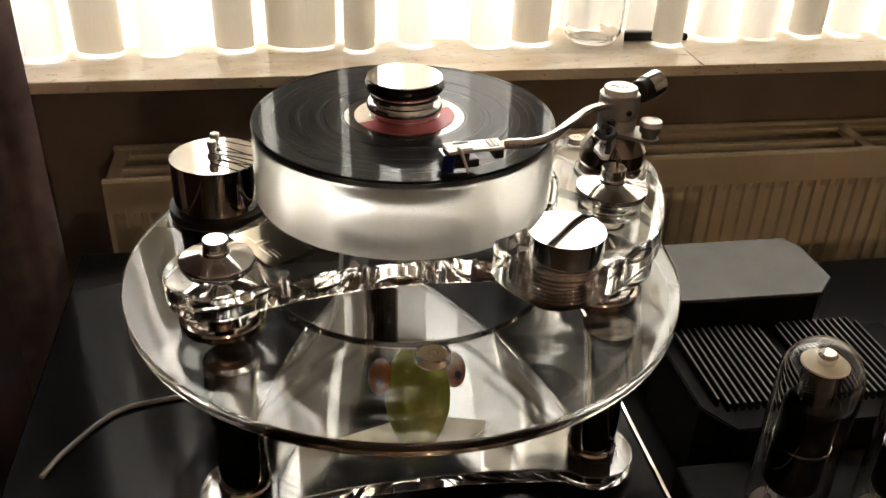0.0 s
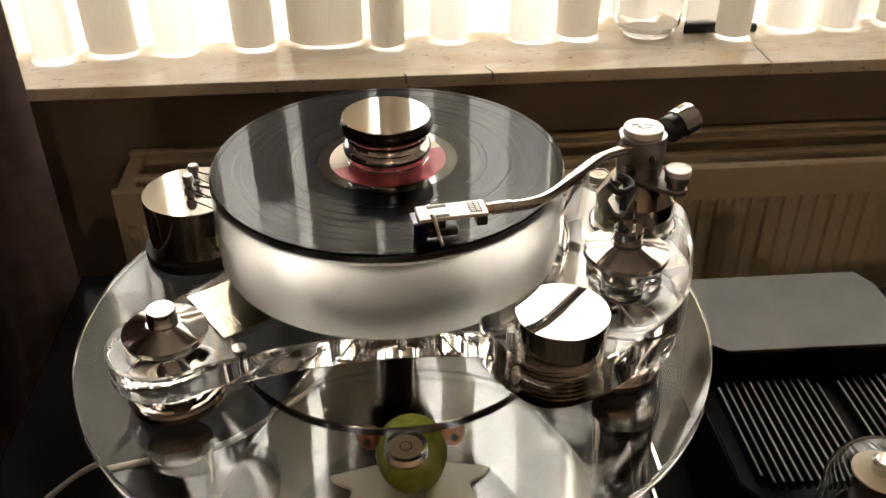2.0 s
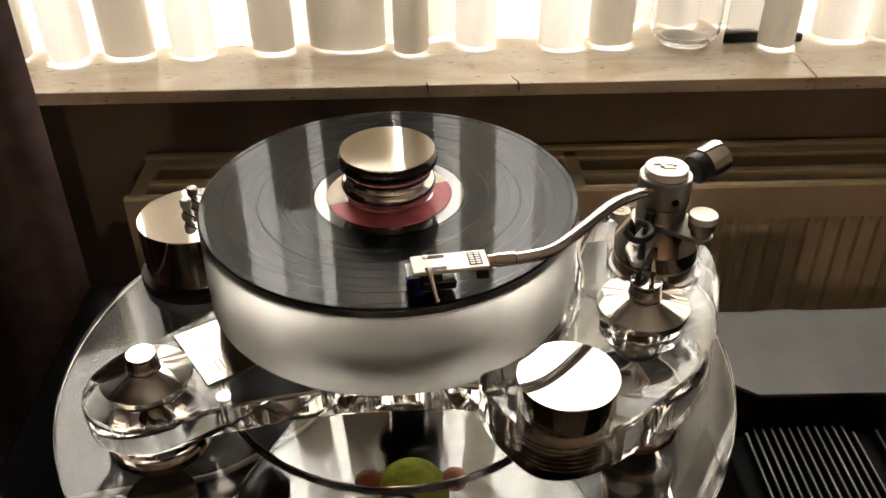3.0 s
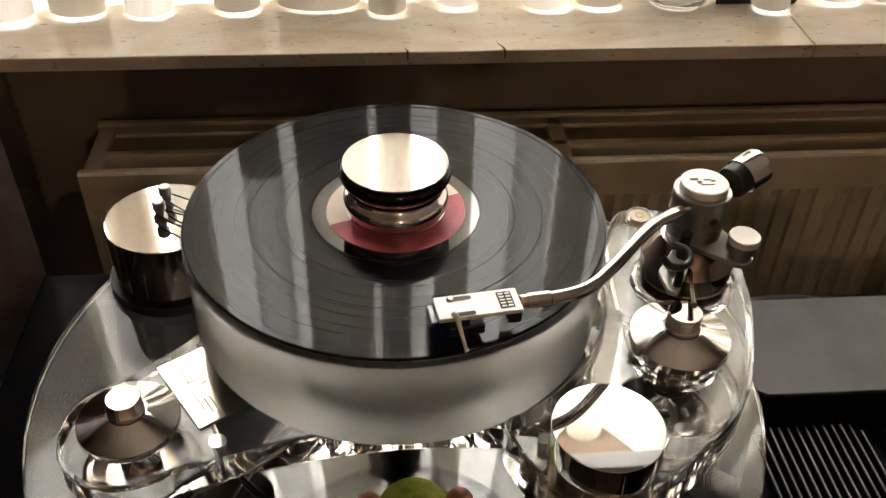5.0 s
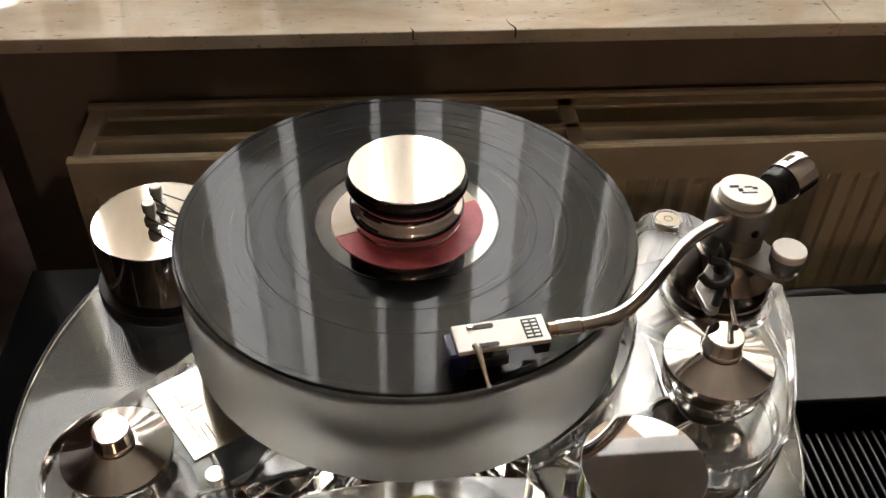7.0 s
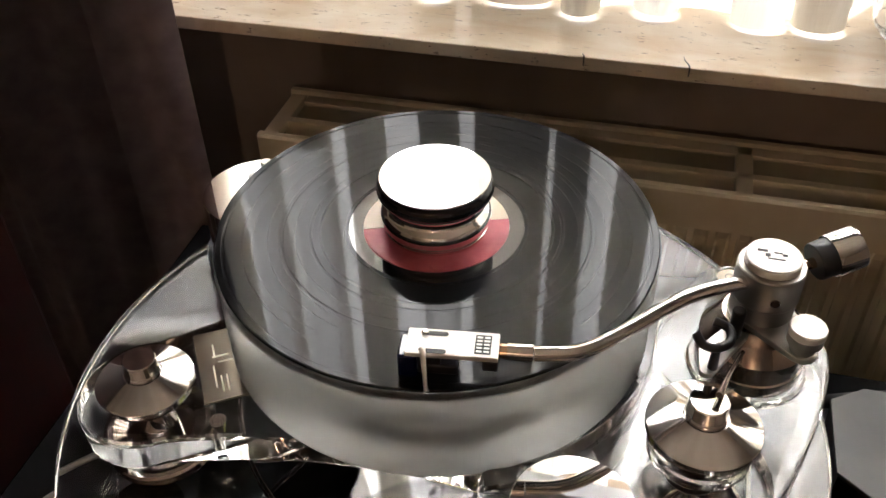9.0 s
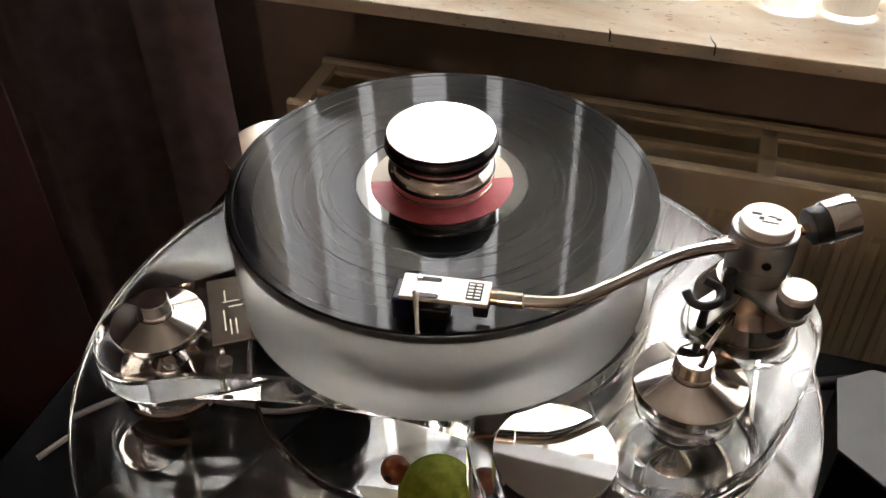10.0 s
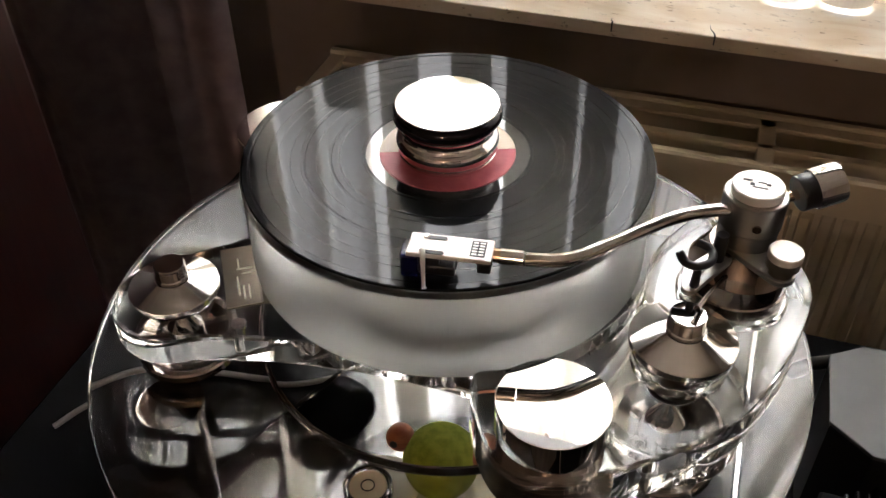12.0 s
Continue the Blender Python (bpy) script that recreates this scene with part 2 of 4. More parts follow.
def disc(r, z0, z1, bevel=0.001, steps=64, cx=0, cy=0):
    b = bevel
    q = b * 0.29
    return lathe([(0, z0), (r - b, z0), (r - q, z0 + q), (r, z0 + b), (r, z1 - b), (r - q, z1 - q), (r - b, z1), (0, z1)], steps, cx, cy)


def ring(r0, r1, z0, z1, bevel=0.001, steps=64):
    b = bevel
    p = [(r0 + b, z0), (r1 - b, z0), (r1, z0 + b), (r1, z1 - b), (r1 - b, z1), (r0 + b, z1), (r0, z1 - b), (r0, z0 + b), (r0 + b, z0)]
    bm = lathe(p, steps)
    bmesh.ops.remove_doubles(bm, verts=bm.verts, dist=1e-6)
    bmesh.ops.recalc_face_normals(bm, faces=bm.faces)
    return bm


def slab(outline, z0, z1, bevel=0.0015):
    """A plate from an outline in plan, with softened edges."""
    bm = bmesh.new()
    low = [bm.verts.new((x, y, z0)) for x, y in outline]
    high = [bm.verts.new((x, y, z1)) for x, y in outline]
    bm.faces.new(low[::-1])
    bm.faces.new(high)
    n = len(low)
    for k in range(n):
        bm.faces.new((low[k], low[(k + 1) % n], high[(k + 1) % n], high[k]))
    bmesh.ops.recalc_face_normals(bm, faces=bm.faces)
    if bevel:
        caps = [e for e in bm.edges if len({f for f in e.link_faces if len(f.verts) == n and n > 4}) or abs(e.verts[0].co.z - e.verts[1].co.z) < 1e-9]
        bmesh.ops.bevel(bm, geom=caps, offset=bevel, segments=2, affect="EDGES", profile=0.5)
    return bm


def box(x0, x1, y0, y1, z0, z1, bevel=0.002, segments=2):
    bm = bmesh.new()
    bmesh.ops.create_cube(bm, size=1.0)
    for v in bm.verts:
        v.co = Vector(((x0 + x1) / 2 + v.co.x * (x1 - x0), (y0 + y1) / 2 + v.co.y * (y1 - y0), (z0 + z1) / 2 + v.co.z * (z1 - z0)))
    if bevel:
        bmesh.ops.bevel(bm, geom=bm.edges[:], offset=bevel, segments=segments, affect="EDGES", profile=0.5)
    return bm


def tube(points, radius, steps=16, samples=12):
    """A round bar along a smooth line through the points; radius may be a list."""
    pts = [Vector(p) for p in points]
    radii = radius if isinstance(radius, (list, tuple)) else [radius] * len(pts)
    line, rad = [], []
    for i in range(len(pts) - 1):
        p0, p1, p2, p3 = pts[max(i - 1, 0)], pts[i], pts[i + 1], pts[min(i + 2, len(pts) - 1)]
        for k in range(samples):
            t = k / samples
            line.append(0.5 * (2 * p1 + (p2 - p0) * t + (2 * p0 - 5 * p1 + 4 * p2 - p3) * t * t + (3 * p1 - p0 - 3 * p2 + p3) * t ** 3))
            rad.append(radii[i] + (radii[i + 1] - radii[i]) * t)
    line.append(pts[-1])
    rad.append(radii[-1])
    bm = bmesh.new()
    side, rings = None, []
    for i, p in enumerate(line):
        ahead = (line[min(i + 1, len(line) - 1)] - line[max(i - 1, 0)]).normalized()
        if side is None:
            side = ahead.orthogonal().normalized()
        side = (side - ahead * side.dot(ahead)).normalized()
        up = ahead.cross(side)
        rings.append([bm.verts.new(p + rad[i] * (math.cos(a) * side + math.sin(a) * up)) for a in [2 * math.pi * k / steps for k in range(steps)]])
    for a, b in zip(rings, rings[1:]):
        for k in range(steps):
            bm.faces.new((a[k], a[(k + 1) % steps], b[(k + 1) % steps], b[k]))
    bm.faces.new(rings[0][::-1])
    bm.faces.new(rings[-1])
    bmesh.ops.recalc_face_normals(bm, faces=bm.faces)
    return bm


def merged(*bms):
    out = bmesh.new()
    for b in bms:
        me = bpy.data.meshes.new("join")
        b.to_mesh(me)
        b.free()
        out.from_mesh(me)
        bpy.data.meshes.remove(me)
    return out


def moved(bm, m):
    bmesh.ops.transform(bm, matrix=m, verts=bm.verts)
    return bm


def star(tips, tip_radius, waist, per=24):
    """A plate outline with round-ended arms and hollow sides between them."""
    out = []
    order = sorted(tips, key=lambda p: math.atan2(p[1], p[0]))
    ends = []
    for x, y in order:
        a = math.atan2(y, x)
        arc = [(x + tip_radius * math.cos(a + b), y + tip_radius * math.sin(a + b)) for b in np.linspace(-1.75, 1.75, per)]
        ends.append((a, arc))
    for i, (a, arc) in enumerate(ends):
        out += arc
        b, nxt = ends[(i + 1) % len(ends)]
        if b < a:
            b += 2 * math.pi
        mid = (a + b) / 2
        c = Vector((waist * math.cos(mid), waist * math.sin(mid)))
        p, q = Vector(arc[-1]), Vector(nxt[0])
        for t in np.linspace(0, 1, per)[1:-1]:
            out.append(tuple((1 - t) ** 2 * p + 2 * t * (1 - t) * c + t * t * q))
    return out


def hull(circles, per=40):
    """The outline of a band stretched round circles (x, y, r)."""
    pts = sorted({(round(x + r * math.cos(2 * math.pi * k / per), 5), round(y + r * math.sin(2 * math.pi * k / per), 5)) for x, y, r in circles for k in range(per)})

    def half(seq):
        h = []
        for p in seq:
            while len(h) > 1 and (h[-1][0] - h[-2][0]) * (p[1] - h[-2][1]) - (h[-1][1] - h[-2][1]) * (p[0] - h[-2][0]) <= 0:
                h.pop()
            h.append(p)
        return h[:-1]

    return half(pts) + half(pts[::-1])


# ---- heights and places ----
RECORD, PLATTER_LOW = 1.050, 0.971
CHASSIS_LOW, CHASSIS_TOP = 0.920, 0.947
ARMBOARD_TOP = 0.984
PLINTH_LOW, PLINTH_TOP = 0.873, 0.888
TABLE_TOP, SHELF_TOP = 0.70, 0.58
FOOT_L, FOOT_R, FOOT_B = (-0.187, -0.106), (0.189, -0.099), (0.0, 0.215)
ARM = (0.216, -0.021)
KNOB = (0.1226, -0.1748)
MOTOR = (-0.200, 0.126)
SILL_TOP, SILL_FRONT, WALL_Y = 0.885, 0.577, 0.70
X0, X1, Y0, H = -1.9, 3.2, -3.2, 2.55


# ---- room ----
def setting(name, bm, mat, label, category):
    return solo(name, bm, mat, label, category, kind="structure")


setting("floor", box(X0, X1, Y0, 0.95, -0.1, 0.0, 0), CARPET, "dark carpeted floor of the room", "floor")
setting("ceiling", box(X0, X1, Y0, 0.95, H, H + 0.1, 0), PLASTER, "plain pale plaster ceiling", "ceiling")
setting("wall_left", box(X0 - 0.1, X0, Y0, 0.95, 0, H, 0), PLASTER, "plain pale plaster side wall", "wall")
setting("wall_right", box(X1, X1 + 0.1, Y0, 0.95, 0, H, 0), PLASTER, "plain pale plaster side wall", "wall")
setting("wall_back", box(X0, X1, Y0 - 0.1, Y0, 0, H, 0), PLASTER, "plain pale plaster wall behind the room", "wall")
WX0, WX1, WTOP = -0.85, 2.4, 2.21
setting(
    "wall_window",
    merged(
        box(X0, X1, WALL_Y, 0.95, 0, SILL_TOP - 0.022, 0),
        box(X0, WX0, WALL_Y, 0.95, SILL_TOP - 0.020, H, 0),
        box(WX1, X1, WALL_Y, 0.95, SILL_TOP - 0.020, H, 0),
        box(WX0, WX1, WALL_Y, 0.95, WTOP, H, 0),
    ),
    WALL,
    "brown painted wall under and around the window",
    "wall",
)

setting("soffit", box(X0 + 0.001, X1 - 0.001, 0.585, 0.625, 2.06, H - 0.001, 0.002), SOFFIT, "plain grey plaster soffit above the curtains", "soffit")
window = thing("window_1", "white framed window behind sheer curtains", "window", kind="structure")
for k, wx in enumerate(np.linspace(WX0, WX1, 5)):
    part("window_frame", box(wx - 0.03 + 0.031 * (k == 0) - 0.031 * (k == 4), wx + 0.03 + 0.031 * (k == 0) - 0.031 * (k == 4), 0.86, 0.92, SILL_TOP + 0.003, WTOP - 0.002, 0.004), FRAMEWHITE, window)
for k in range(4):
    a, b = np.linspace(WX0, WX1, 5)[k : k + 2]
    for z0 in (SILL_TOP + 0.004, WTOP - 0.065):
        part("window_rail", box(a + 0.035 + 0.03 * (k == 0), b - 0.035 - 0.03 * (k == 3), 0.865, 0.915, z0, z0 + 0.06, 0.004), FRAMEWHITE, window)

# sill: travertine slabs that meet at fine joints
sill = thing("window_sill", "cream travertine window sill with pits and fine cracks", "window sill", kind="structure")
JOINTS = [WX0 + 0.001, 0.60, 1.55, WX1 - 0.001]
for a, b in zip(JOINTS, JOINTS[1:]):
    part("slab", box(a, b - 0.0012, SILL_FRONT, 0.95, SILL_TOP - 0.020, SILL_TOP, 0.002), STONE, sill)
for cx, length, lean in ((0.167, 0.03, 0.3), (0.036, 0.012, 0.2)):
    pts = [(cx - lean * length * u + 0.0015 * math.sin(9 * u), SILL_FRONT + 0.0005 + length * u, SILL_TOP) for u in (0, 0.3, 0.6, 1)]
    part("crack", tube([(cx, SILL_FRONT, SILL_TOP - 0.012)] + pts, [0.0009, 0.0012, 0.001, 0.0006, 0.0002], 6, 4), INK, sill, "dark hairline crack in the stone")


# lamp on the rear wall, seen as warm glints in the polished metal
wall_lamp = thing("wall_lamp", "small warm glowing glass globe on a brass wall bracket", "lamp", at=(0.45, Y0, 1.72))
part("backplate", moved(disc(0.045, 0.0, 0.012, 0.002, 40), Matrix.Rotation(radians(-90), 4, "X")), COPPER, wall_lamp, "brass backplate")
part("bracket", tube([(0, 0.012, 0), (0, 0.07, -0.015), (0, 0.12, 0.0), (0, 0.12, 0.028)], 0.006, 12, 6), COPPER, wall_lamp, "curved brass bracket")
part("globe", moved(lathe([(0, -0.05)] + [(0.05 * math.cos(a), 0.05 * math.sin(a)) for a in np.linspace(-1.4, 1.4, 15)] + [(0, 0.05)], 32), Matrix.Translation((0, 0.12, 0.079))), GLOW, wall_lamp, "warm glowing globe", angle=60)

# ---- curtains ----
def hanging_sheet(plan, z0, z1, thick, hem=0.0):
    """Cloth that hangs down along a line in plan."""
    bm = bmesh.new()
    rows = []
    levels = [z0, z0 + 0.05, z0 + 0.2, z0 + 0.6, z1]
    sides = (0, 1) if thick else (0,)
    for side in sides:
        for z in levels:
            line = []
            for i, (x, y) in enumerate(plan):
                ax, ay = plan[min(i + 1, len(plan) - 1)]
                bx, by = plan[max(i - 1, 0)]
                n = Vector((-(ay - by), ax - bx)).normalized() * thick * side
                sway = 0.004 * math.sin(3.1 * x + 5 * z)
                line.append(bm.verts.new((x + n.x + sway, y + n.y, z + (hem * math.sin(23 * x) if z == z0 else 0))))
            rows.append(line)
    m = len(levels)
    for side in sides:
        for a, b in zip(rows[side * m : side * m + m], rows[side * m + 1 : side * m + m]):
            for k in range(len(a) - 1):
                bm.faces.new((a[k], a[k + 1], b[k + 1], b[k]))
    return bm


rng = random.Random(4)
FOLDS = [(-0.60, 0.028, 0.680), (-0.510, 0.032, 0.668), (-0.422, 0.039, 0.685), (-0.322, 0.034, 0.686), (-0.198, 0.033, 0.690), (-0.083, 0.060, 0.700), (0.017, 0.027, 0.676), (0.117, 0.031, 0.700), (0.250, 0.035, 0.690), (0.326, 0.034, 0.690), (0.446, 0.040, 0.776), (0.578, 0.027, 0.670), (0.686, 0.042, 0.700), (0.768, 0.033, 0.700), (0.868, 0.031, 0.702), (0.953, 0.029, 0.708)]
x = 1.0
while x < WX1 - 0.06:
    w = rng.uniform(0.027, 0.05)
    FOLDS.append((x + w + 0.01, w, rng.uniform(0.675, 0.71)))
    x += 2 * w + rng.uniform(0.01, 0.05)
# folds dimmed by an added inner layer: near the sill, then higher up out of view
DIMMED_LOW = {0, 2, 4, 5, 6, 9, 11, 14}
DIMMED_HIGH = {0, 3, 5, 6, 7, 9, 10, 11, 12, 13, 14, 15}


def sheer_plan():
    """Rounded folds of uneven width that bulge into the room, with hollows between them."""
    plan = [(-0.80, 0.745), (-0.70, 0.74)]
    for k, (cx, w, y) in enumerate(FOLDS):
        for a in np.linspace(-2.45, 2.45, 23):
            plan.append((cx + w * math.sin(a), y + 0.030 - 0.030 * math.cos(a)))
        if k + 1 < len(FOLDS):
            nx, nw, ny = FOLDS[k + 1]
            start, end = cx + w * math.sin(2.45), nx - nw * math.sin(2.45)
            for u in (0.2, 0.4, 0.6, 0.8):
                plan.append((start + (end - start) * u, (y * (1 - u) + ny * u) + 0.056 + 0.006 * math.sin(math.pi * u)))
    return plan


def fold_lining(cx, w, y):
    """A layer of cloth added inside one fold, so that less light comes through it."""
    return [(cx + (w - 0.003) * math.sin(a), y + 0.033 - 0.027 * math.cos(a)) for a in np.linspace(-2.0, 2.0, 19)]


sheer = thing("sheer_curtain", "sheer cream curtain hanging in rounded folds onto the sill", "curtain")
part("cloth", hanging_sheet(sheer_plan(), SILL_TOP + 0.006, 2.46, 0.0, 0.002), SHEER, sheer)
for k, (cx, w, y) in enumerate(FOLDS):
    spans = [(SILL_TOP + 0.008, 1.16)] * (k in DIMMED_LOW or k > 15 and k % 3 != 1) + [(1.162, 2.455)] * (k in DIMMED_HIGH or k > 15 and k % 4 != 1)
    for z0, z1 in spans:
        part("lining", hanging_sheet(fold_lining(cx, w, y), z0, z1, 0.0, 0.0), SHEER, sheer, "second layer of sheer cloth added inside a fold to dim it", angle=40)
    # unseen third layer, added to darken the right-hand folds in reflections
    if k > 12:
        part("lining", hanging_sheet(fold_lining(cx, w - 0.006, y + 0.004), 1.162, 2.455, 0.0, 0.0), SHEER, sheer, "third layer of sheer cloth added unseen to dim the fold", angle=40)
part("curtain_rail", box(WX0 - 0.1, WX1 + 0.1, 0.640, 0.690, 2.462, H - 0.002, 0.003), FRAMEWHITE, sheer)


def drape_plan(x0, x1, y, depth, pitch, seed):
    rng = random.Random(seed)
    out, x, ph = [], x0, 0.0
    while x < x1:
        out.append((x, y + depth * math.sin(ph) + 0.4 * depth * math.sin(2.3 * ph + 1)))
        x += 0.008
        ph += 0.008 * 2 * math.pi / pitch * rng.uniform(0.8, 1.2)
    return out


drape = thing("dark_drape", "heavy dark brown-grey drape hanging beside the window", "curtain")
part("cloth", hanging_sheet(drape_plan(-1.55, -0.490, 0.50, 0.035, 0.21, 3), 0.02, 2.46, 0.006), DRAPE, drape)
part("curtain_rail", box(-1.6, -0.45, 0.485, 0.515, 2.462, H - 0.002, 0.003), FRAMEWHITE, drape)


# ---- radiator ----
def radiator():
    ob = thing("radiator", "cream enamelled panel radiator under the window sill", "radiator")
    xa, xb, top = -0.42, 1.72, 0.73
    for name, y0, y1, z1 in (("front_panel", 0.537, 0.549, top), ("back_panel", 0.668, 0.680, top)):
        bm = bmesh.new()
        n, prof = 76, []
        for k in range(n + 1):
            x = xa + (xb - xa) * k / n
            for q, d in ((0.0, 0.0), (0.3, 0.0), (0.42, 0.006), (0.88, 0.006)):
                prof.append((min(x + q * (xb - xa) / n, xb), d))
        levels = [(0.16, 0), (0.20, 0), (0.215, 1), (top - 0.075, 1), (top - 0.06, 0), (top - 0.004, 0), (top, 0)]
        rows = [[bm.verts.new((x, y0 + d * f + (0.003 if z == top else 0), z)) for x, d in prof] for z, f in levels]
        for a, b in zip(rows, rows[1:]):
            for k in range(len(a) - 1):
                if (a[k].co - a[k + 1].co).length > 1e-7:
                    bm.faces.new((a[k], a[k + 1], b[k + 1], b[k]))
        back = [[bm.verts.new((xa, y1, z)), bm.verts.new((xb, y1, z))] for z in (0.16, top)]
        bm.faces.new((back[0][1], back[0][0], back[1][0], back[1][1]))
        bm.faces.new([back[1][0]] + rows[-1][:1] + rows[-1][-1:] + [back[1][1]])
        bm.faces.new([rows[0][0], back[0][0], back[1][0], rows[-1][0]])
        bm.faces.new([back[0][1], rows[0][-1], rows[-1][-1], back[1][1]])
        part(name, bm, RADIATOR, ob, angle=20)
    # the fins' housing between the panels
    part("convector", box(xa + 0.02, xb - 0.02, 0.588, 0.602, 0.2, top - 0.004, 0.002), RADIATOR, ob)
    fins = []
    x = xa + 0.03
    while x < xb - 0.03:
        fins.append(box(x, x + 0.002, 0.603, 0.667, 0.22, top - 0.055, 0))
        fins.append(box(x, x + 0.002, 0.551, 0.587, 0.22, top - 0.055, 0))
        x += 0.022
    part("fin_bank", merged(*fins), RADIATOR, ob)
    for x in (-0.405, 0.262, 0.95, 1.62):
        part("top_strap", box(x - 0.012, x + 0.012, 0.552, 0.667, top - 0.016, top - 0.004, 0.002), RADIATOR, ob)
    part("ledge", box(xa + 0.03, xb - 0.03, 0.5495, 0.5875, top - 0.040, top - 0.037, 0.0006), RADIATOR, ob)
    part("back_ledge", box(xa + 0.03, xb - 0.03, 0.646, 0.6675, top - 0.010, top - 0.004, 0.0015), RADIATOR, ob)
    part("inlet_pipe", tube([(xa + 0.05, 0.61, 0.0), (xa + 0.05, 0.61, 0.1), (xa + 0.05, 0.61, 0.21)], 0.009, 12, 3), RADIATOR, ob)
    part("inlet_pipe", tube([(xb - 0.05, 0.61, 0.0), (xb - 0.05, 0.61, 0.1), (xb - 0.05, 0.61, 0.21)], 0.009, 12, 3), RADIATOR, ob)
    for x in (0.0, 1.3):
        part("wall_bracket", box(x, x + 0.04, 0.681, WALL_Y - 0.0005, 0.3, 0.6, 0.001), RADIATOR, ob)
    return ob


radiator()

# ---- table, shelf and cabinet ----
table = thing("hifi_table", "black glossy table under the turntable", "table")
part("tabletop", box(-0.425, 0.252, -0.42, 0.36, TABLE_TOP - 0.03, TABLE_TOP, 0.002), TABLE, table)
part("edge_strip", box(0.2525, 0.2565, -0.42, 0.36, TABLE_TOP - 0.03, TABLE_TOP + 0.001, 0.0008), CHROME, table, "bright metal strip along the edge")
for lx in (-0.39, 0.21):
    for ly in (-0.38, 0.32):
        part("leg", box(lx - 0.02, lx + 0.02, ly - 0.02, ly + 0.02, 0.0, TABLE_TOP - 0.0305, 0.003), AMPBLACK, table)

shelf = thing("amplifier_rack", "low black rack that carries the amplifiers", "rack")
part("tabletop", box(0.262, 1.05, -0.55, 0.40, SHELF_TOP - 0.03, SHELF_TOP, 0.003), RACK, shelf)
for lx in (0.30, 1.01):
    for ly in (-0.51, 0.36):
        part("leg", box(lx - 0.02, lx + 0.02, ly - 0.02, ly + 0.02, 0.0, SHELF_TOP - 0.0305, 0.003), AMPBLACK, shelf)

cabinet = thing("loudspeaker", "tall dark red veneered loudspeaker cabinet beside the table", "loudspeaker")
part("body", box(-0.78, -0.435, -0.32, 0.07, 0.04, 1.22, 0.006), VENEER, cabinet)
part("plinth", box(-0.80, -0.432, -0.34, 0.09, 0.0, 0.0395, 0.004), BLACK, cabinet)

solo("grey_cable", tube([(-0.388, -0.10, TABLE_TOP + 0.0031), (-0.37, -0.062, TABLE_TOP + 0.0031), (-0.325, -0.005, TABLE_TOP + 0.0031), (-0.263, 0.012, TABLE_TOP + 0.0031), (-0.17, 0.03, TABLE_TOP + 0.0031), (-0.08, 0.12, TABLE_TOP + 0.0031), (-0.05, 0.30, TABLE_TOP + 0.0031)], 0.0030, 12, 10), material("grey_sheath", (0.20, 0.19, 0.18), 0.35), "grey sheathed cable lying in a bend on the table", "cable")


# ---- amplifiers ----
grey_box = thing("power_supply", "dark box with a grey lacquered lid and cut corners", "amplifier")
LID = [(0.341, 0.102), (0.379, 0.071), (0.573, 0.069), (0.605, 0.103), (0.605, 0.184), (0.591, 0.213), (0.374, 0.213), (0.341, 0.191)]
part("case", slab([(0.473 + (x - 0.473) * 0.985, 0.141 + (y - 0.141) * 0.975) for x, y in LID], SHELF_TOP + 0.0105, 0.7425, 0.001), AMPBLACK, grey_box)
part("lid", slab(LID, 0.743, 0.748, 0.001), AMPGREY, grey_box, "flat grey lid")
for fx, fy in ((0.37, 0.08), (0.56, 0.08), (0.37, 0.17), (0.56, 0.17)):
    part("foot", disc(0.012, SHELF_TOP, SHELF_TOP + 0.010, 0.001, 24, fx, fy), RUBBER, grey_box)

fin_amp = thing("finned_amplifier", "black amplifier with two rows of bright heat sink fins", "amplifier")
CASE = [(0.345, -0.080), (0.372, -0.124), (0.640, -0.124), (0.668, -0.080), (0.668, 0.058), (0.345, 0.058)]
part("case", slab(CASE, SHELF_TOP + 0.008, 0.6985, 0.002), MATTE, fin_amp)
part("top_rim", slab([(0.5065 + (x - 0.5065) * 0.99, -0.033 + (y + 0.033) * 0.985) for x, y in CASE], 0.6987, 0.7003, 0.0005), MATTE, fin_amp)
for fx, fy in ((0.38, -0.09), (0.63, -0.09), (0.37, 0.03), (0.64, 0.03)):
    part("foot", disc(0.012, SHELF_TOP, SHELF_TOP + 0.0078, 0.001, 24, fx, fy), RUBBER, fin_amp)


def heat_fin(x, y0, y1, shared={}):
    """One upright fin whose bare top edge catches the light."""
    for name, half, z0, z1, mat in (("fin", 0.0019, 0.7005, 0.7128, MATTE), ("fin_edge", 0.0006, 0.7129, 0.7138, FIN)):
        key = (name, round(y1 - y0, 4))
        if key not in shared:
            h = (y1 - y0) / 2
            shared[key] = mesh_of(box(-half, half, -h, h, z0, z1, 0), name)
            shared[key].materials.append(mat)
        ob = new(name, shared[key])
        ob.parent = fin_amp
        ob.location = (x, (y0 + y1) / 2, 0)


for x0 in (0.3655, 0.5050):
    heat_fin(x0 - 0.0005, -0.083, 0.050)
    for k in range(1, 12):
        heat_fin(x0 + 0.0095 * k, -0.093, 0.0565)
    heat_fin(x0 + 0.0095 * 12, -0.086, 0.048)

tube_amp = thing("tube_amplifier", "black valve amplifier chassis with glass valves on top", "amplifier")
part("chassis", box(0.30, 0.72, -0.46, -0.130, SHELF_TOP + 0.008, 0.660, 0.004), MATTE, tube_amp)
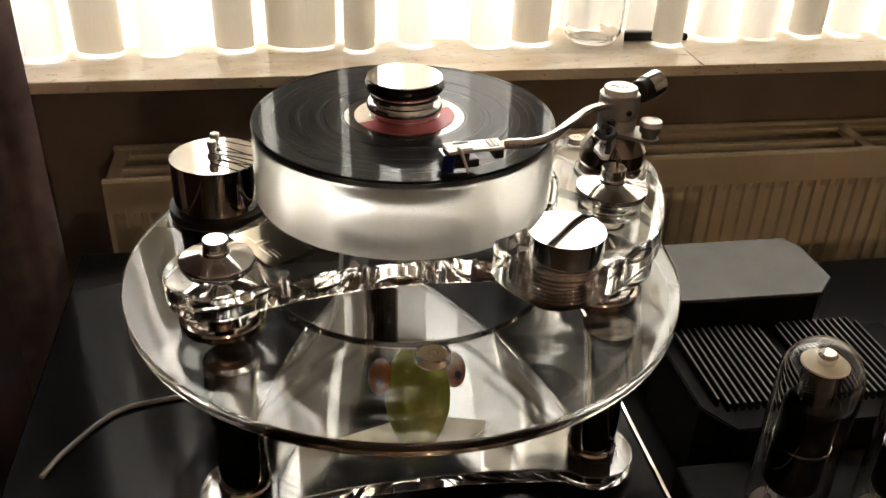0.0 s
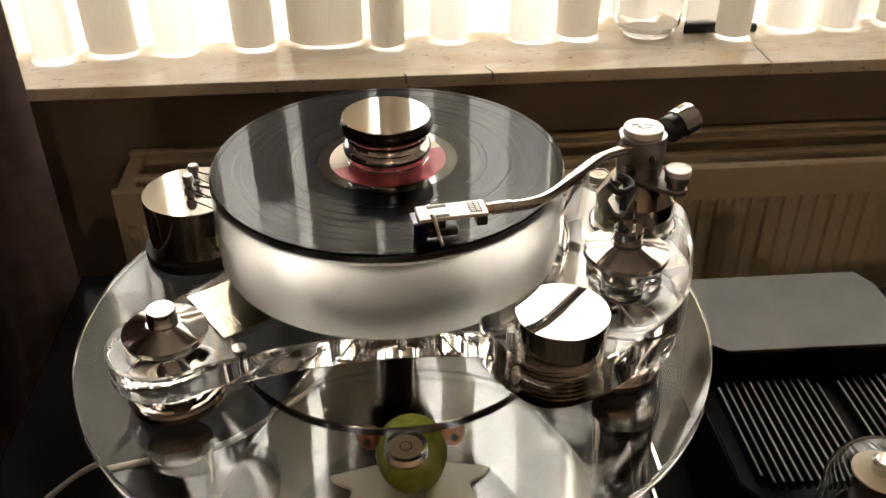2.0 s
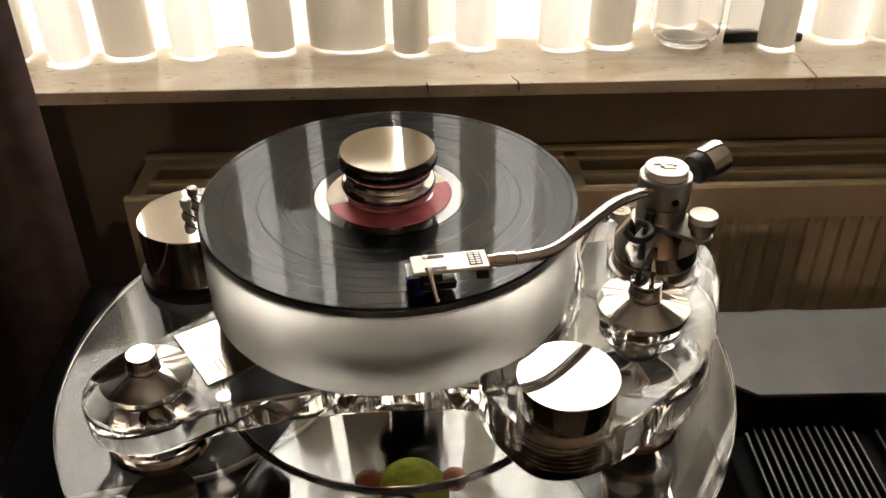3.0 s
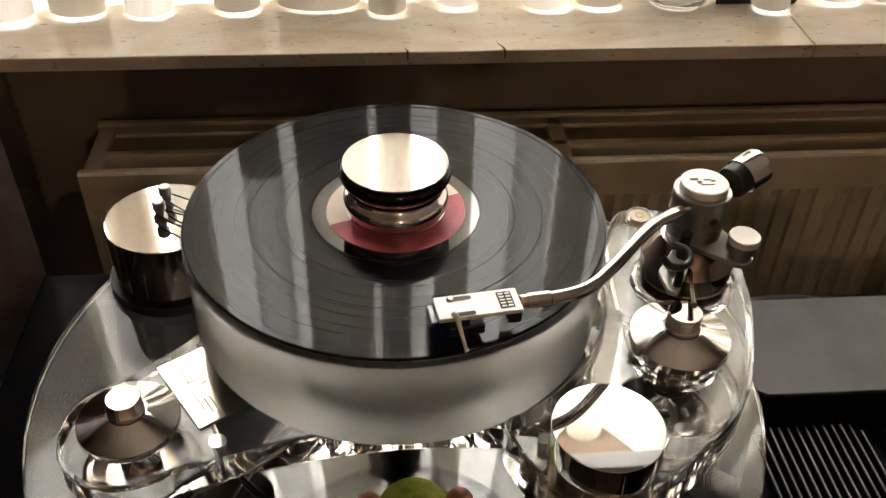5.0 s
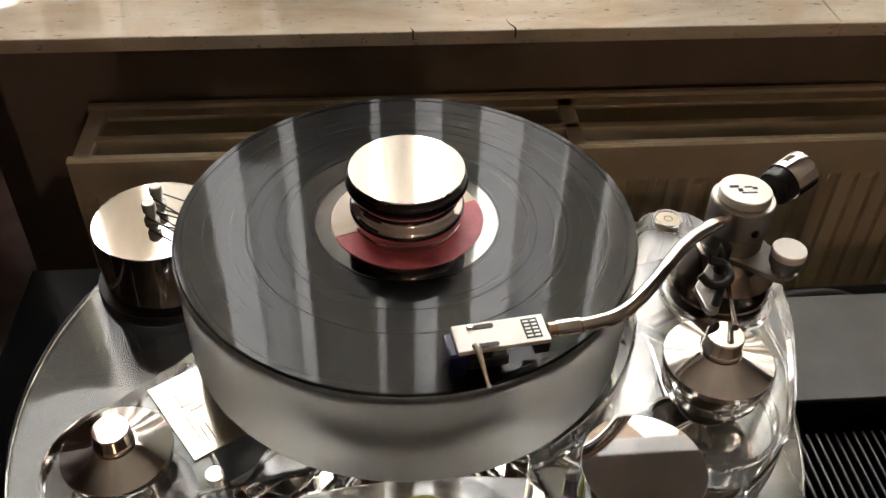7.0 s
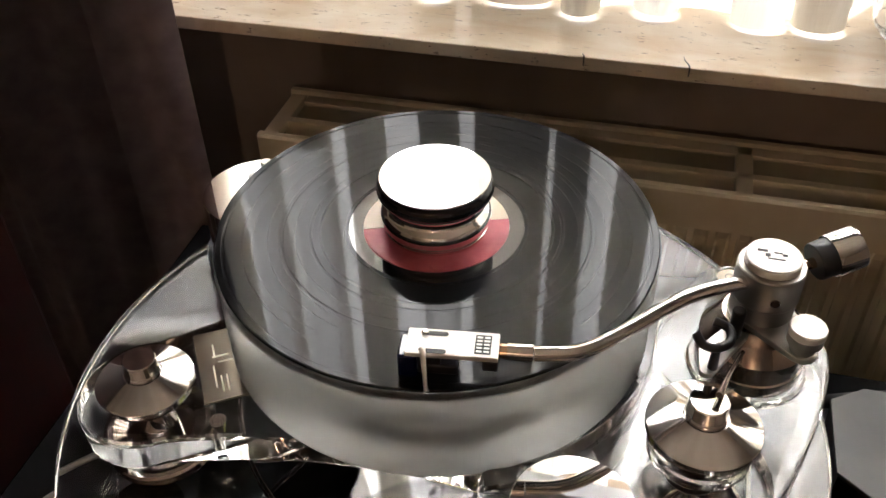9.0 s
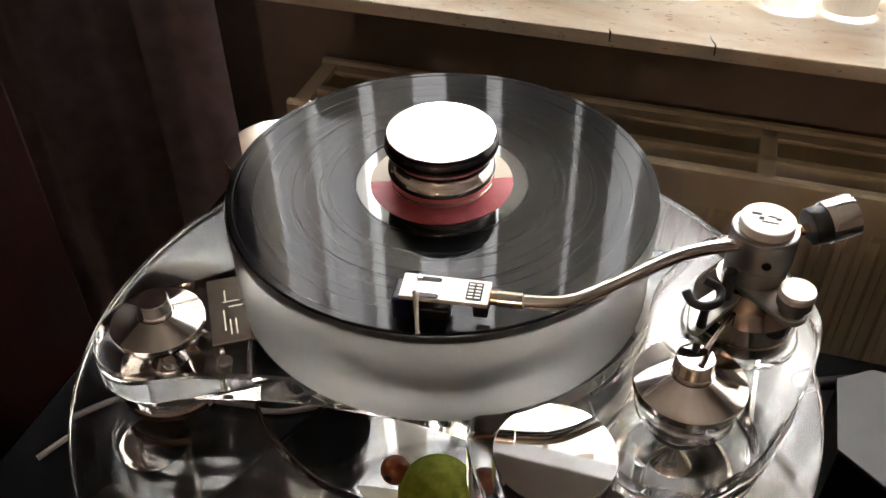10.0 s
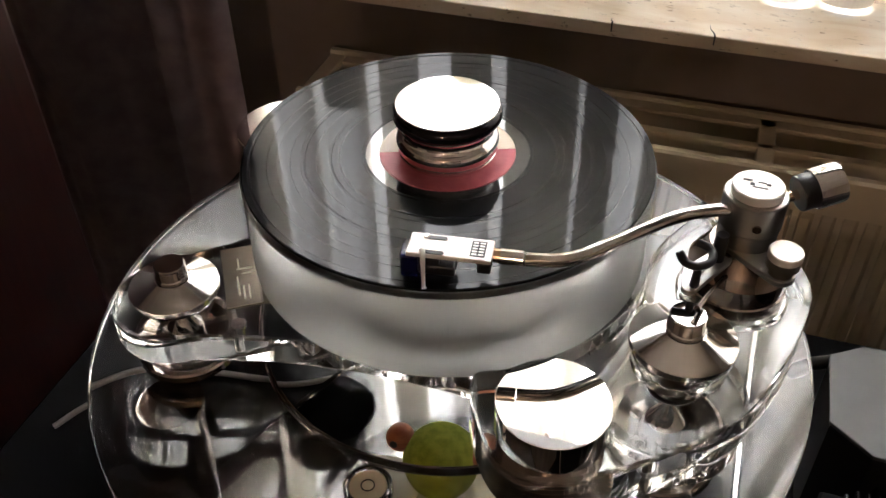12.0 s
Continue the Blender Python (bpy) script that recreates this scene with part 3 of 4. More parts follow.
for fx, fy in ((0.37, -0.43), (0.69, -0.43), (0.37, -0.16), (0.69, -0.16)):
    part("foot", disc(0.012, SHELF_TOP, SHELF_TOP + 0.0078, 0.001, 24, fx, fy), RUBBER, tube_amp)


def valve(x, y):
    ob = thing("vacuum_tube", "tall clear glass vacuum tube with a domed top", "vacuum tube", "valves on the amplifier", at=(x, y, 0.6602))
    part("socket", ring(0.024, 0.040, 0.0, 0.010, 0.001, 48), BLACK, ob)
    part("base", disc(0.034, 0.0102, 0.034, 0.002, 48), BLACK, ob)
    outer, inner = [(0.034, 0.0345), (0.0385, 0.042), (0.0395, 0.052), (0.0395, 0.205)], [(0.0325, 0.0345), (0.0370, 0.043), (0.0380, 0.053), (0.0380, 0.205)]
    for a in np.linspace(0.15, math.pi / 2, 11):
        outer.append((0.0395 * math.cos(a), 0.205 + 0.043 * math.sin(a)))
        inner.append((0.038 * math.cos(a), 0.205 + 0.0415 * math.sin(a)))
    outer[-1], inner[-1] = (0.0004, outer[-1][1]), (0.0004, inner[-1][1])
    part("glass_envelope", lathe(outer + inner[::-1] + outer[:1], 56), BULB, ob, "clear glass dome")
    part("anode", lathe([(0, 0.072), (0.024, 0.072), (0.027, 0.078), (0.027, 0.176), (0.024, 0.180), (0, 0.180)], 40), MATTE, ob, "black anode")
    part("anode_ring", ring(0.0272, 0.0285, 0.128, 0.131, 0.0004, 48), DARKCHROME, ob, "dark metal ring")
    for k in range(7):
        a = 2 * math.pi * k / 7
        part("support_wire", tube([(0.012 * math.cos(a), 0.012 * math.sin(a), 0.0345), (0.021 * math.cos(a + 0.4), 0.021 * math.sin(a + 0.4), 0.050), (0.018 * math.cos(a), 0.018 * math.sin(a), 0.0715)], 0.0011, 8, 5), CHROME, ob, "bright support wire")
    part("ribbed_collar", merged(*[moved(box(0.0172, 0.0194, -0.0011, 0.0011, 0.205, 0.2228, 0), Matrix.Rotation(2 * math.pi * k / 32, 4, "Z")) for k in range(32)], ring(0.015, 0.0175, 0.181, 0.2229, 0.0004, 36)), CHROME, ob, "ribbed metal collar")
    part("top_disc", lathe([(0.008, 0.2231), (0.0216, 0.2231), (0.0222, 0.2237), (0.0222, 0.2249), (0.0216, 0.2254), (0.008, 0.2254), (0.008, 0.2231)], 48), CREAMDISC, ob, "pale round disc")
    part("cap", lathe([(0, 0.2240), (0.0076, 0.2240), (0.0095, 0.2300), (0.0095, 0.2345), (0.0070, 0.2372), (0, 0.2375)], 32), CHROME, ob, "bright metal cap")
    return ob


first_valve = valve(0.3685, -0.2370)
copy_thing(first_valve, pose(0.475, -0.262, 0.6602))

# cable that loops behind the grey box
solo("black_cable", tube([(0.30, 0.30, SHELF_TOP + 0.008), (0.34, 0.262, 0.66), (0.42, 0.25, 0.705), (0.52, 0.27, 0.69), (0.62, 0.30, 0.62), (0.66, 0.34, SHELF_TOP + 0.008)], 0.0075, 14, 10), RUBBER, "thick black cable looping behind the grey box", "cable")

# ---- ornament on the sill ----
orn = thing("glass_ornament", "upright glass pane on a small dark base on the sill", "ornament")
part("base", slab([(0.500, 0.712), (0.560, 0.712), (0.552, 0.735), (0.508, 0.735)], SILL_TOP + 0.0005, SILL_TOP + 0.016, 0.002), BLACK, orn)
part("pane", box(0.505, 0.555, 0.7185, 0.7225, SILL_TOP + 0.0165, SILL_TOP + 0.16, 0.001), FROST, orn)
part("foot", disc(0.008, SILL_TOP + 0.0005, SILL_TOP + 0.014, 0.004, 24, 0.617, 0.715), BLACK, orn)
part("bar", box(0.556, 0.612, 0.718, 0.726, SILL_TOP + 0.002, SILL_TOP + 0.008, 0.001), BLACK, orn)

vase = thing("glass_vase", "round clear glass vase standing on the sill", "vase")
wall_out = [(0.0, 0.0), (0.030, 0.0), (0.040, 0.003)] + [(0.030 + 0.024 * math.sin(a), 0.030 - 0.027 * math.cos(a)) for a in np.linspace(0.5, 1.55, 8)] + [(0.0545, 0.09), (0.0540, 0.16), (0.0500, 0.20), (0.0470, 0.215)]
wall_in = [(r - 0.003, z + 0.004 * (z < 0.02)) for r, z in wall_out[2:]][::-1] + [(0.0, 0.007)]
part("body", moved(lathe(wall_out + wall_in, 64), Matrix.Translation((0.440, 0.722, SILL_TOP + 0.0004))), BULB, vase, angle=40)

# ---- green ornament under the plinth ----
toy = thing("green_ball_ornament", "green felt ball with wooden beads and pale webbed feet", "ornament")
BALL = Vector((0.010, -0.057, 0.7545))


def ball(c, r, seg=40):
    bm = bmesh.new()
    bmesh.ops.create_uvsphere(bm, u_segments=seg, v_segments=seg // 2, radius=r)
    return moved(bm, Matrix.Translation(c))


part("ball", ball(BALL, 0.0350), GREEN, toy, "yellow-green felt ball")
for s in (-1, 1):
    c = BALL + Vector((0.040 * s, 0.004, 0.014))
    part("bead", ball(c, 0.013, 28), WOODBROWN, toy, "brown wooden bead")
    part("bead_hole", disc(0.0035, 0, 0.0012, 0.0003, 20), INK, toy, at=Matrix.Translation(c + Vector((0.002 * s, -0.0122, 0.0035))) @ Matrix.Rotation(radians(75), 4, "X"))


def webbed_foot(cx, cy, turn):
    """A flat flipper: a narrow heel that spreads into three toes with round notches between them."""
    out = []
    for k in range(81):
        u = k / 80
        a = -0.85 + 1.7 * u
        r = 0.047 + 0.009 * math.cos(2.35 * math.pi * a)
        out.append((r * math.sin(a), -r * math.cos(a)))
    out += [(0.012, 0.004), (0.006, 0.010), (-0.006, 0.010), (-0.012, 0.004)]
    c, q = math.cos(turn), math.sin(turn)
    return slab([(cx + x * c - y * q, cy + x * q + y * c) for x, y in out][::-1], TABLE_TOP + 0.0184, TABLE_TOP + 0.0214, 0.0008)


part("foot", webbed_foot(-0.014, -0.050, -0.78), BONE, toy, "pale flat webbed foot")
part("foot", webbed_foot(0.030, -0.050, 0.78), BONE, toy, "pale flat webbed foot")

# thin white disc that fills the gap between the feet
part("white_disc", disc(0.026, TABLE_TOP + 0.0181, TABLE_TOP + 0.0183, 0.00005, 40, 0.008, -0.084), FRAMEWHITE, toy, "white round disc between the feet")

# ---- turntable: lower base, columns, glass plinth ----
LOW_TIPS = [(0.187, -0.148), (-0.178, -0.156), (0.0, 0.23)]
base = thing("acrylic_stand", "clear acrylic three-armed stand with smoked chrome columns", "turntable stand")
part("base_plate", slab(star(LOW_TIPS, 0.045, 0.155), TABLE_TOP + 0.0005, TABLE_TOP + 0.018, 0.0015), BASECLEAR, base)
for x, y in LOW_TIPS:
    part("column", lathe([(0, 0.7185), (0.0255, 0.7185), (0.0262, 0.7192), (0.0262, 0.727), (0.0245, 0.729), (0.0245, 0.864), (0.0262, 0.866), (0.0262, PLINTH_LOW - 0.0005), (0, PLINTH_LOW - 0.0005)], 48, x, y), DARKCHROME, base, "smoked chrome column")

plinth = thing("glass_plinth", "large round clear glass plinth with a wide round hole", "turntable plinth")
e = 0.0016
PLINTH_R, HOLE_R = 0.2940, 0.1565
prof = [(HOLE_R + 0.0008, PLINTH_LOW), (PLINTH_R - e, PLINTH_LOW)] + [(PLINTH_R - e + e * math.sin(a), PLINTH_LOW + e - e * math.cos(a)) for a in np.linspace(0.3, math.pi / 2, 4)]
prof += [(PLINTH_R - e + e * math.cos(a), PLINTH_TOP - e + e * math.sin(a)) for a in np.linspace(0, 1.27, 4)] + [(PLINTH_R - e, PLINTH_TOP), (HOLE_R + 0.0008, PLINTH_TOP), (HOLE_R, PLINTH_TOP - 0.0008), (HOLE_R, PLINTH_LOW + 0.0008), (HOLE_R + 0.0008, PLINTH_LOW)]
disc_bm = lathe(prof, 160, 0.0015, -0.006)
bmesh.ops.remove_doubles(disc_bm, verts=disc_bm.verts, dist=1e-6)
bmesh.ops.recalc_face_normals(disc_bm, faces=disc_bm.faces)
part("glass_disc", disc_bm, GLASS, plinth)
# added ring that gives the glass hole its dark edge
part("hole_edge", moved(ring(HOLE_R - 0.0022, HOLE_R - 0.0003, PLINTH_LOW + 0.001, PLINTH_TOP - 0.001, 0.0004, 128), Matrix.Translation((0.0015, -0.006, 0))), DARKCHROME, plinth, "dark ring along the edge of the round hole")

level = thing("bubble_level", "small round bubble level with a cream dial", "spirit level", "spirit levels", at=(0.003, -0.192, PLINTH_TOP + 0.0004))
part("vial", ring(0.0135, 0.0172, 0.0, 0.010, 0.001, 48), CLEAR, level)
part("dial", disc(0.0132, 0.0, 0.0085, 0.0008, 48), CREAMDISC, level)
part("mark", ring(0.0042, 0.0050, 0.0087, 0.0090, 0.0001, 32), INK, level, "thin dark ring mark")
copy_thing(level, Matrix.Translation((0.2045, 0.0615, ARMBOARD_TOP + 0.0004)) @ Matrix.Scale(0.68, 4))


# ---- turntable: chassis and its feet ----
chassis = thing("turntable_chassis", "thick clear acrylic three-armed chassis with polished edges", "turntable chassis")
part("chassis_plate", slab(star([FOOT_L, FOOT_R, FOOT_B], 0.050, 0.090), CHASSIS_LOW, CHASSIS_TOP, 0.003), CLEAR, chassis)
for bx, by in ((-0.052, -0.104), (0.004, -0.100), (-0.128, -0.118), (0.03, -0.06)):
    part("bolt", merged(disc(0.0042, CHASSIS_LOW + 0.004, CHASSIS_TOP - 0.004, 0.0005, 32, bx, by), disc(0.0062, CHASSIS_TOP - 0.0095, CHASSIS_TOP - 0.0042, 0.0005, 32, bx, by)), CHROME, chassis, "chrome bolt set in the acrylic")
part("bearing_housing", lathe([(0, CHASSIS_TOP + 0.0005), (0.045, CHASSIS_TOP + 0.0005), (0.045, 0.955), (0.030, 0.958), (0.030, PLATTER_LOW - 0.001), (0, PLATTER_LOW - 0.001)], 64), CHROME, chassis, "chrome bearing housing")
part("bearing_well", disc(0.028, 0.893, CHASSIS_LOW - 0.0005, 0.003, 48), DARKCHROME, chassis, "smoked chrome bearing well")


def spline(points, per=8, closed=True):
    out, n = [], len(points)
    for i in range(n):
        p0, p1, p2, p3 = (Vector(points[(i + d) % n]) for d in (-1, 0, 1, 2))
        for k in range(per):
            t = k / per
            out.append(tuple(0.5 * (2 * p1 + (p2 - p0) * t + (2 * p0 - 5 * p1 + 4 * p2 - p3) * t * t + (3 * p1 - p0 - 3 * p2 + p3) * t ** 3)))
    return out


BOARD = [(0.064, -0.148), (0.078, -0.186), (0.104, -0.213), (0.142, -0.208), (0.190, -0.176), (0.232, -0.132), (0.258, -0.070), (0.270, -0.020), (0.270, 0.010), (0.255, 0.041), (0.2295, 0.0730), (0.2225, 0.0775), (0.192, 0.0775), (0.174, 0.050)]
BOARD_INNER = [(0.1585 * math.cos(radians(a)), 0.1585 * math.sin(radians(a))) for a in (4, -12, -28, -44, -58)]
armboard = thing("armboard", "curved clear acrylic tonearm board on the chassis", "turntable armboard")
part("board_plate", slab(spline(BOARD + BOARD_INNER), CHASSIS_TOP + 0.0006, ARMBOARD_TOP, 0.0025), CLEAR, armboard)
for bx, by in ((0.088, -0.160), (0.170, -0.145), (0.232, 0.042)):
    part("bolt", disc(0.0045, CHASSIS_TOP + 0.004, ARMBOARD_TOP - 0.004, 0.0005, 32, bx, by), CHROME, armboard, "chrome bolt set in the acrylic")


def levelling_foot(x, y, seat, lift):
    """A turned cone with a knob on clear pucks, and the chrome pedestal that carries the chassis."""
    ob = thing("levelling_foot", "polished metal levelling foot with a turned conical cap", "turntable foot", "levelling feet", at=(x, y, 0))
    part("knob", lathe([(0, lift + 0.0130), (0.0126, lift + 0.0130), (0.0126, lift + 0.0150), (0.0117, lift + 0.0158), (0.0117, lift + 0.0252), (0.0109, lift + 0.0260), (0, lift + 0.0260)], 48), CHROME, ob)
    part("cone_cap", lathe([(0, lift), (0.0335, lift), (0.0343, lift + 0.0008), (0.0343, lift + 0.0052), (0.0337, lift + 0.0058), (0.0135, lift + 0.0125), (0, lift + 0.0128)], 96), TURNED, ob, "turned aluminium cone")
    n = 1 if lift - seat < 0.012 else 2
    for k in range(n):
        a, b = seat + (lift - seat) * k / n, seat + (lift - seat) * (k + 1) / n
        part("clear_puck", ring(0.0125, 0.0312, a + 0.0004, b - 0.0004, 0.0015, 64), CLEAR, ob)
    part("spindle", disc(0.0085, seat + 0.0003, lift - 0.0002, 0.0006, 32), DARKCHROME, ob)
    low = PLINTH_TOP + 0.0003
    part("dish", lathe([(0, low), (0.0385, low), (0.0402, low + 0.0008), (0.0410, low + 0.0024), (0.0410, low + 0.0078), (0.0400, low + 0.0098), (0.0372, low + 0.0110), (0.0335, low + 0.0104), (0.0250, low + 0.0060), (0.0150, low + 0.0052), (0, low + 0.0052)], 80), DARKCHROME, ob, "smoked chrome dish on the glass")
    part("spike", lathe([(0, low + 0.0054), (0.0135, low + 0.0054), (0.0140, low + 0.0064), (0.0140, low + 0.0150), (0.0130, low + 0.0165), (0.0016, CHASSIS_LOW - 0.0006), (0, CHASSIS_LOW - 0.0004)], 48), CHROME, ob, "polished conical spike")
    part("seal_ring", ring(0.0142, 0.0175, CHASSIS_TOP + 0.0003, CHASSIS_TOP + 0.0018, 0.0004, 48), RUBBER, ob, "thin black ring")
    return ob


levelling_foot(*FOOT_L, CHASSIS_TOP, 0.9530)
levelling_foot(*FOOT_B, CHASSIS_TOP, 0.9530)
levelling_foot(*FOOT_R, ARMBOARD_TOP, 1.0042)

clamp = thing("armboard_clamp", "large polished chrome cylinder with a mirror top on the armboard", "turntable clamp", at=(*KNOB, 0))
part("cylinder", lathe([(0, ARMBOARD_TOP + 0.0005), (0.034, ARMBOARD_TOP + 0.0005), (0.0351, 0.986), (0.0351, 1.0085), (0.0347, 1.0089), (0, 1.0089)], 96), CHROME, clamp)
part("lower_boss", lathe([(0, CHASSIS_TOP + 0.003)] + [(0.0315 if k % 2 else 0.0335, CHASSIS_TOP + 0.003 + 0.0022 * k) for k in range(14)] + [(0, CHASSIS_TOP + 0.003 + 0.0022 * 13)], 64), DARKCHROME, clamp, "ribbed smoked chrome boss inside the armboard")

plaque = thing("name_plaque", "small gilt metal plaque with worn engraving on the chassis", "plaque", at=(0, 0, 0))
PL = Matrix.Translation((-0.140 - 0.0195 + 0.0209, -0.112 + 0.030 + 0.0136, CHASSIS_TOP + 0.0004)) @ Matrix.Rotation(math.atan2(0.060, -0.039), 4, "Z")
part("plate", box(-0.0358, 0.0358, -0.025, 0.025, 0.0, 0.003, 0.0005), PLAQUE, plaque, at=PL)
for k, (u, v, w, h) in enumerate([(-0.020, 0.006, 0.016, 0.0012), (-0.020, 0.010, 0.016, 0.0012), (-0.012, 0.014, 0.022, 0.0012), (0.002, 0.005, 0.0012, 0.010), (0.008, 0.008, 0.0012, 0.012), (0.014, 0.012, 0.014, 0.0012)]):
    part("engraving", box(u - w / 2, u + w / 2, v - h / 2, v + h / 2, 0.0031, 0.0033, 0), ENGRAVED, plaque, at=PL)

# ---- motor ----
motor = thing("turntable_motor", "polished chrome motor housing standing on the glass plinth", "turntable motor", at=(*MOTOR, 0))
part("housing", lathe([(0, 0.8985), (0.0505, 0.8985), (0.0511, 0.8992), (0.0511, 0.9553), (0.0505, 0.9560), (0, 0.9560)], 96), CHROME, motor)
part("base_ring", lathe([(0, PLINTH_TOP + 0.0004), (0.0565, PLINTH_TOP + 0.0004), (0.0575, 0.8895), (0.0575, 0.8965), (0.0565, 0.8982), (0, 0.8982)], 96), RUBBER, motor, "black base ring")
PULLEYS = [(-0.002, -0.002), (0.0, 0.020)]
for x, y in PULLEYS:
    part("pulley", lathe([(0, 0.9563), (0.0062, 0.9563), (0.0062, 0.9585), (0.0042, 0.960), (0.0042, 0.966), (0.0056, 0.9672), (0.0056, 0.9735), (0.0045, 0.975), (0, 0.975)], 32, x, y), SATIN, motor)
for i, (px_, py_) in enumerate(PULLEYS):
    for s in (-1, 1):
        cx, cy = MOTOR[0] + px_, MOTOR[1] + py_
        a = math.atan2(-cy, -cx)
        ox, oy = -math.sin(a) * s, math.cos(a) * s
        solo("drive_belt", tube([(cx + ox * 0.0044, cy + oy * 0.0044, 0.9625 + 0.0022 * i), (0.5 * cx + ox * 0.018, 0.5 * cy + oy * 0.018, 0.9625 + 0.0022 * i), (ox * 0.0312, oy * 0.0312, 0.9625 + 0.0022 * i)], 0.0007, 8, 4), INK, "thin dark drive belt from motor pulley to platter bearing", "drive belt", "drive belts")

# ---- platter, record, weight ----
platter = thing("platter", "thick frosted white acrylic turntable platter", "turntable platter")
part("platter_body", lathe([(0, PLATTER_LOW), (0.1500, PLATTER_LOW), (0.1513, PLATTER_LOW + 0.0005), (0.1520, PLATTER_LOW + 0.002), (0.1520, 1.0405), (0.1515, 1.0422), (0.1512, 1.0425), (0, 1.0425)], 160), FROST, platter)
part("top_ring", lathe([(0, 1.0427), (0.1512, 1.0427), (0.1520, 1.0434), (0.1520, 1.0462), (0.1512, 1.0470), (0, 1.0470)], 160), FROST, platter, "polished milky top layer")
part("inner_hub", disc(0.048, 0.990, 1.012, 0.002, 64), SATIN, platter, "metal hub showing through the frosted acrylic")

record = thing("record", "black vinyl record with a red and cream label", "record")
RB, RT = 1.0472, RECORD
part("grooved_disc", lathe([(0.0605, RB), (0.1500, RB), (0.1508, RB + 0.0008), (0.1508, RT - 0.0006), (0.1500, RT), (0.1462, RT), (0.1458, RT - 0.0004), (0.1057, RT - 0.0004), (0.1053, RT - 0.0001), (0.1047, RT - 0.0001), (0.1043, RT - 0.0004), (0.0860, RT - 0.0004), (0.0857, RT - 0.0002), (0.0853, RT - 0.0002), (0.0850, RT - 0.0004), (0.0605, RT - 0.0004), (0.0605, RB)], 192), GROOVES, record, "grooved black vinyl")
part("run_out", ring(0.0502, 0.0603, RB, RT - 0.0005, 0.0002, 128), VINYL, record, "smooth black run-out band")
for k, (mat, a0, a1) in enumerate(((LABEL_RED, 0.0, 1.0), (LABEL_CREAM, 1.0, 2.0))):
    pts = [(0.0499 * math.cos(math.pi * a), 0.0499 * math.sin(math.pi * a)) for a in np.linspace(a0, a1, 49)]
    part("label_half", slab([(x + 0, y + 0.0002 * (1 if k == 0 else -1)) for x, y in pts], RB, RT + 0.0001, 0), mat, record, "red paper half of the label" if k == 0 else "cream paper half of the label", at=Matrix.Rotation(radians(200), 4, "Z"))
part("label_mark", ring(0.0042, 0.0060, RT + 0.0002, RT + 0.0004, 0.0001, 32), LABEL_RED, record, "small ring printed on the label", at=(0.012, -0.0425, 0))

W = RECORD + 0.0006
weight = thing("record_weight", "heavy polished chrome record weight with a mirror top", "record weight")
bulge = [(0.0335 + 0.0042 * math.cos(a), W + 0.0102 + 0.0068 * math.sin(a)) for a in np.linspace(-1.35, 1.35, 17)]
part("weight_body", lathe([(0, W), (0.0352, W), (0.0358, W + 0.0006), (0.0358, W + 0.0024), (0.0344, W + 0.0030)] + bulge + [(0.0330, W + 0.0185), (0.0326, W + 0.0215), (0.0330, W + 0.0245), (0.0342, W + 0.0262), (0, W + 0.0262)], 96), CHROME, weight, angle=40)
band = [(0.0345 + 0.0048 * math.cos(a), W + 0.0326 + 0.0062 * math.sin(a)) for a in np.linspace(-1.5, 1.3, 17)]
part("black_band", lathe([(0, W + 0.0264)] + band + [(0, W + 0.0386)], 96), GLOSSBLACK, weight, "glossy black band", angle=40)
part("mirror_top", lathe([(0, W + 0.0390), (0.0368, W + 0.0390), (0.0373, W + 0.0393), (0.0370, W + 0.0402), (0, W + 0.0402)], 96), CHROME, weight, "mirror-polished top")

# ---- tonearm ----
ax, ay = ARM
arm = thing("tonearm", "curved chrome tonearm on a satin grey pivot tower", "tonearm")
part("clear_puck", ring(0.010, 0.0385, ARMBOARD_TOP + 0.0004, 0.9905, 0.0015, 64), CLEAR, arm, at=(ax, ay, 0))
part("arm_base", lathe([(0, 0.9908), (0.0335, 0.9908), (0.0343, 0.9915), (0.0343, 1.0005), (0.0333, 1.0012), (0.0333, 1.0030), (0.0340, 1.0038), (0.0340, 1.0160), (0.0325, 1.0185), (0.0240, 1.0320), (0.0225, 1.0338), (0, 1.0338)], 64, ax, ay), DARKCHROME, arm, "polished dark chrome base")
part("bracket", slab(hull([(ax, ay, 0.0195), (0.2395, -0.053, 0.0095)]), 1.0342, 1.0386, 0.0008), SATIN, arm, "satin grey bracket")
part("rest_bracket", slab(hull([(0.206, -0.036, 0.007), (0.188, -0.062, 0.0075), (0.186, -0.078, 0.0045)]), 1.0295, 1.0338, 0.0008), SATIN, arm, "satin grey arm rest bracket")
part("tower", lathe([(0, 1.0388), (0.0195, 1.0388), (0.0195, 1.050), (0.0205, 1.052), (0.0205, 1.0735), (0.0197, 1.0745), (0, 1.0745)], 64, ax, ay), SATIN, arm)
part("tower_cap", lathe([(0, 1.0748), (0.0168, 1.0748), (0.0168, 1.0800), (0.0160, 1.0808), (0, 1.0808)], 64, ax, ay), WHITEALU, arm, "white anodised cap")
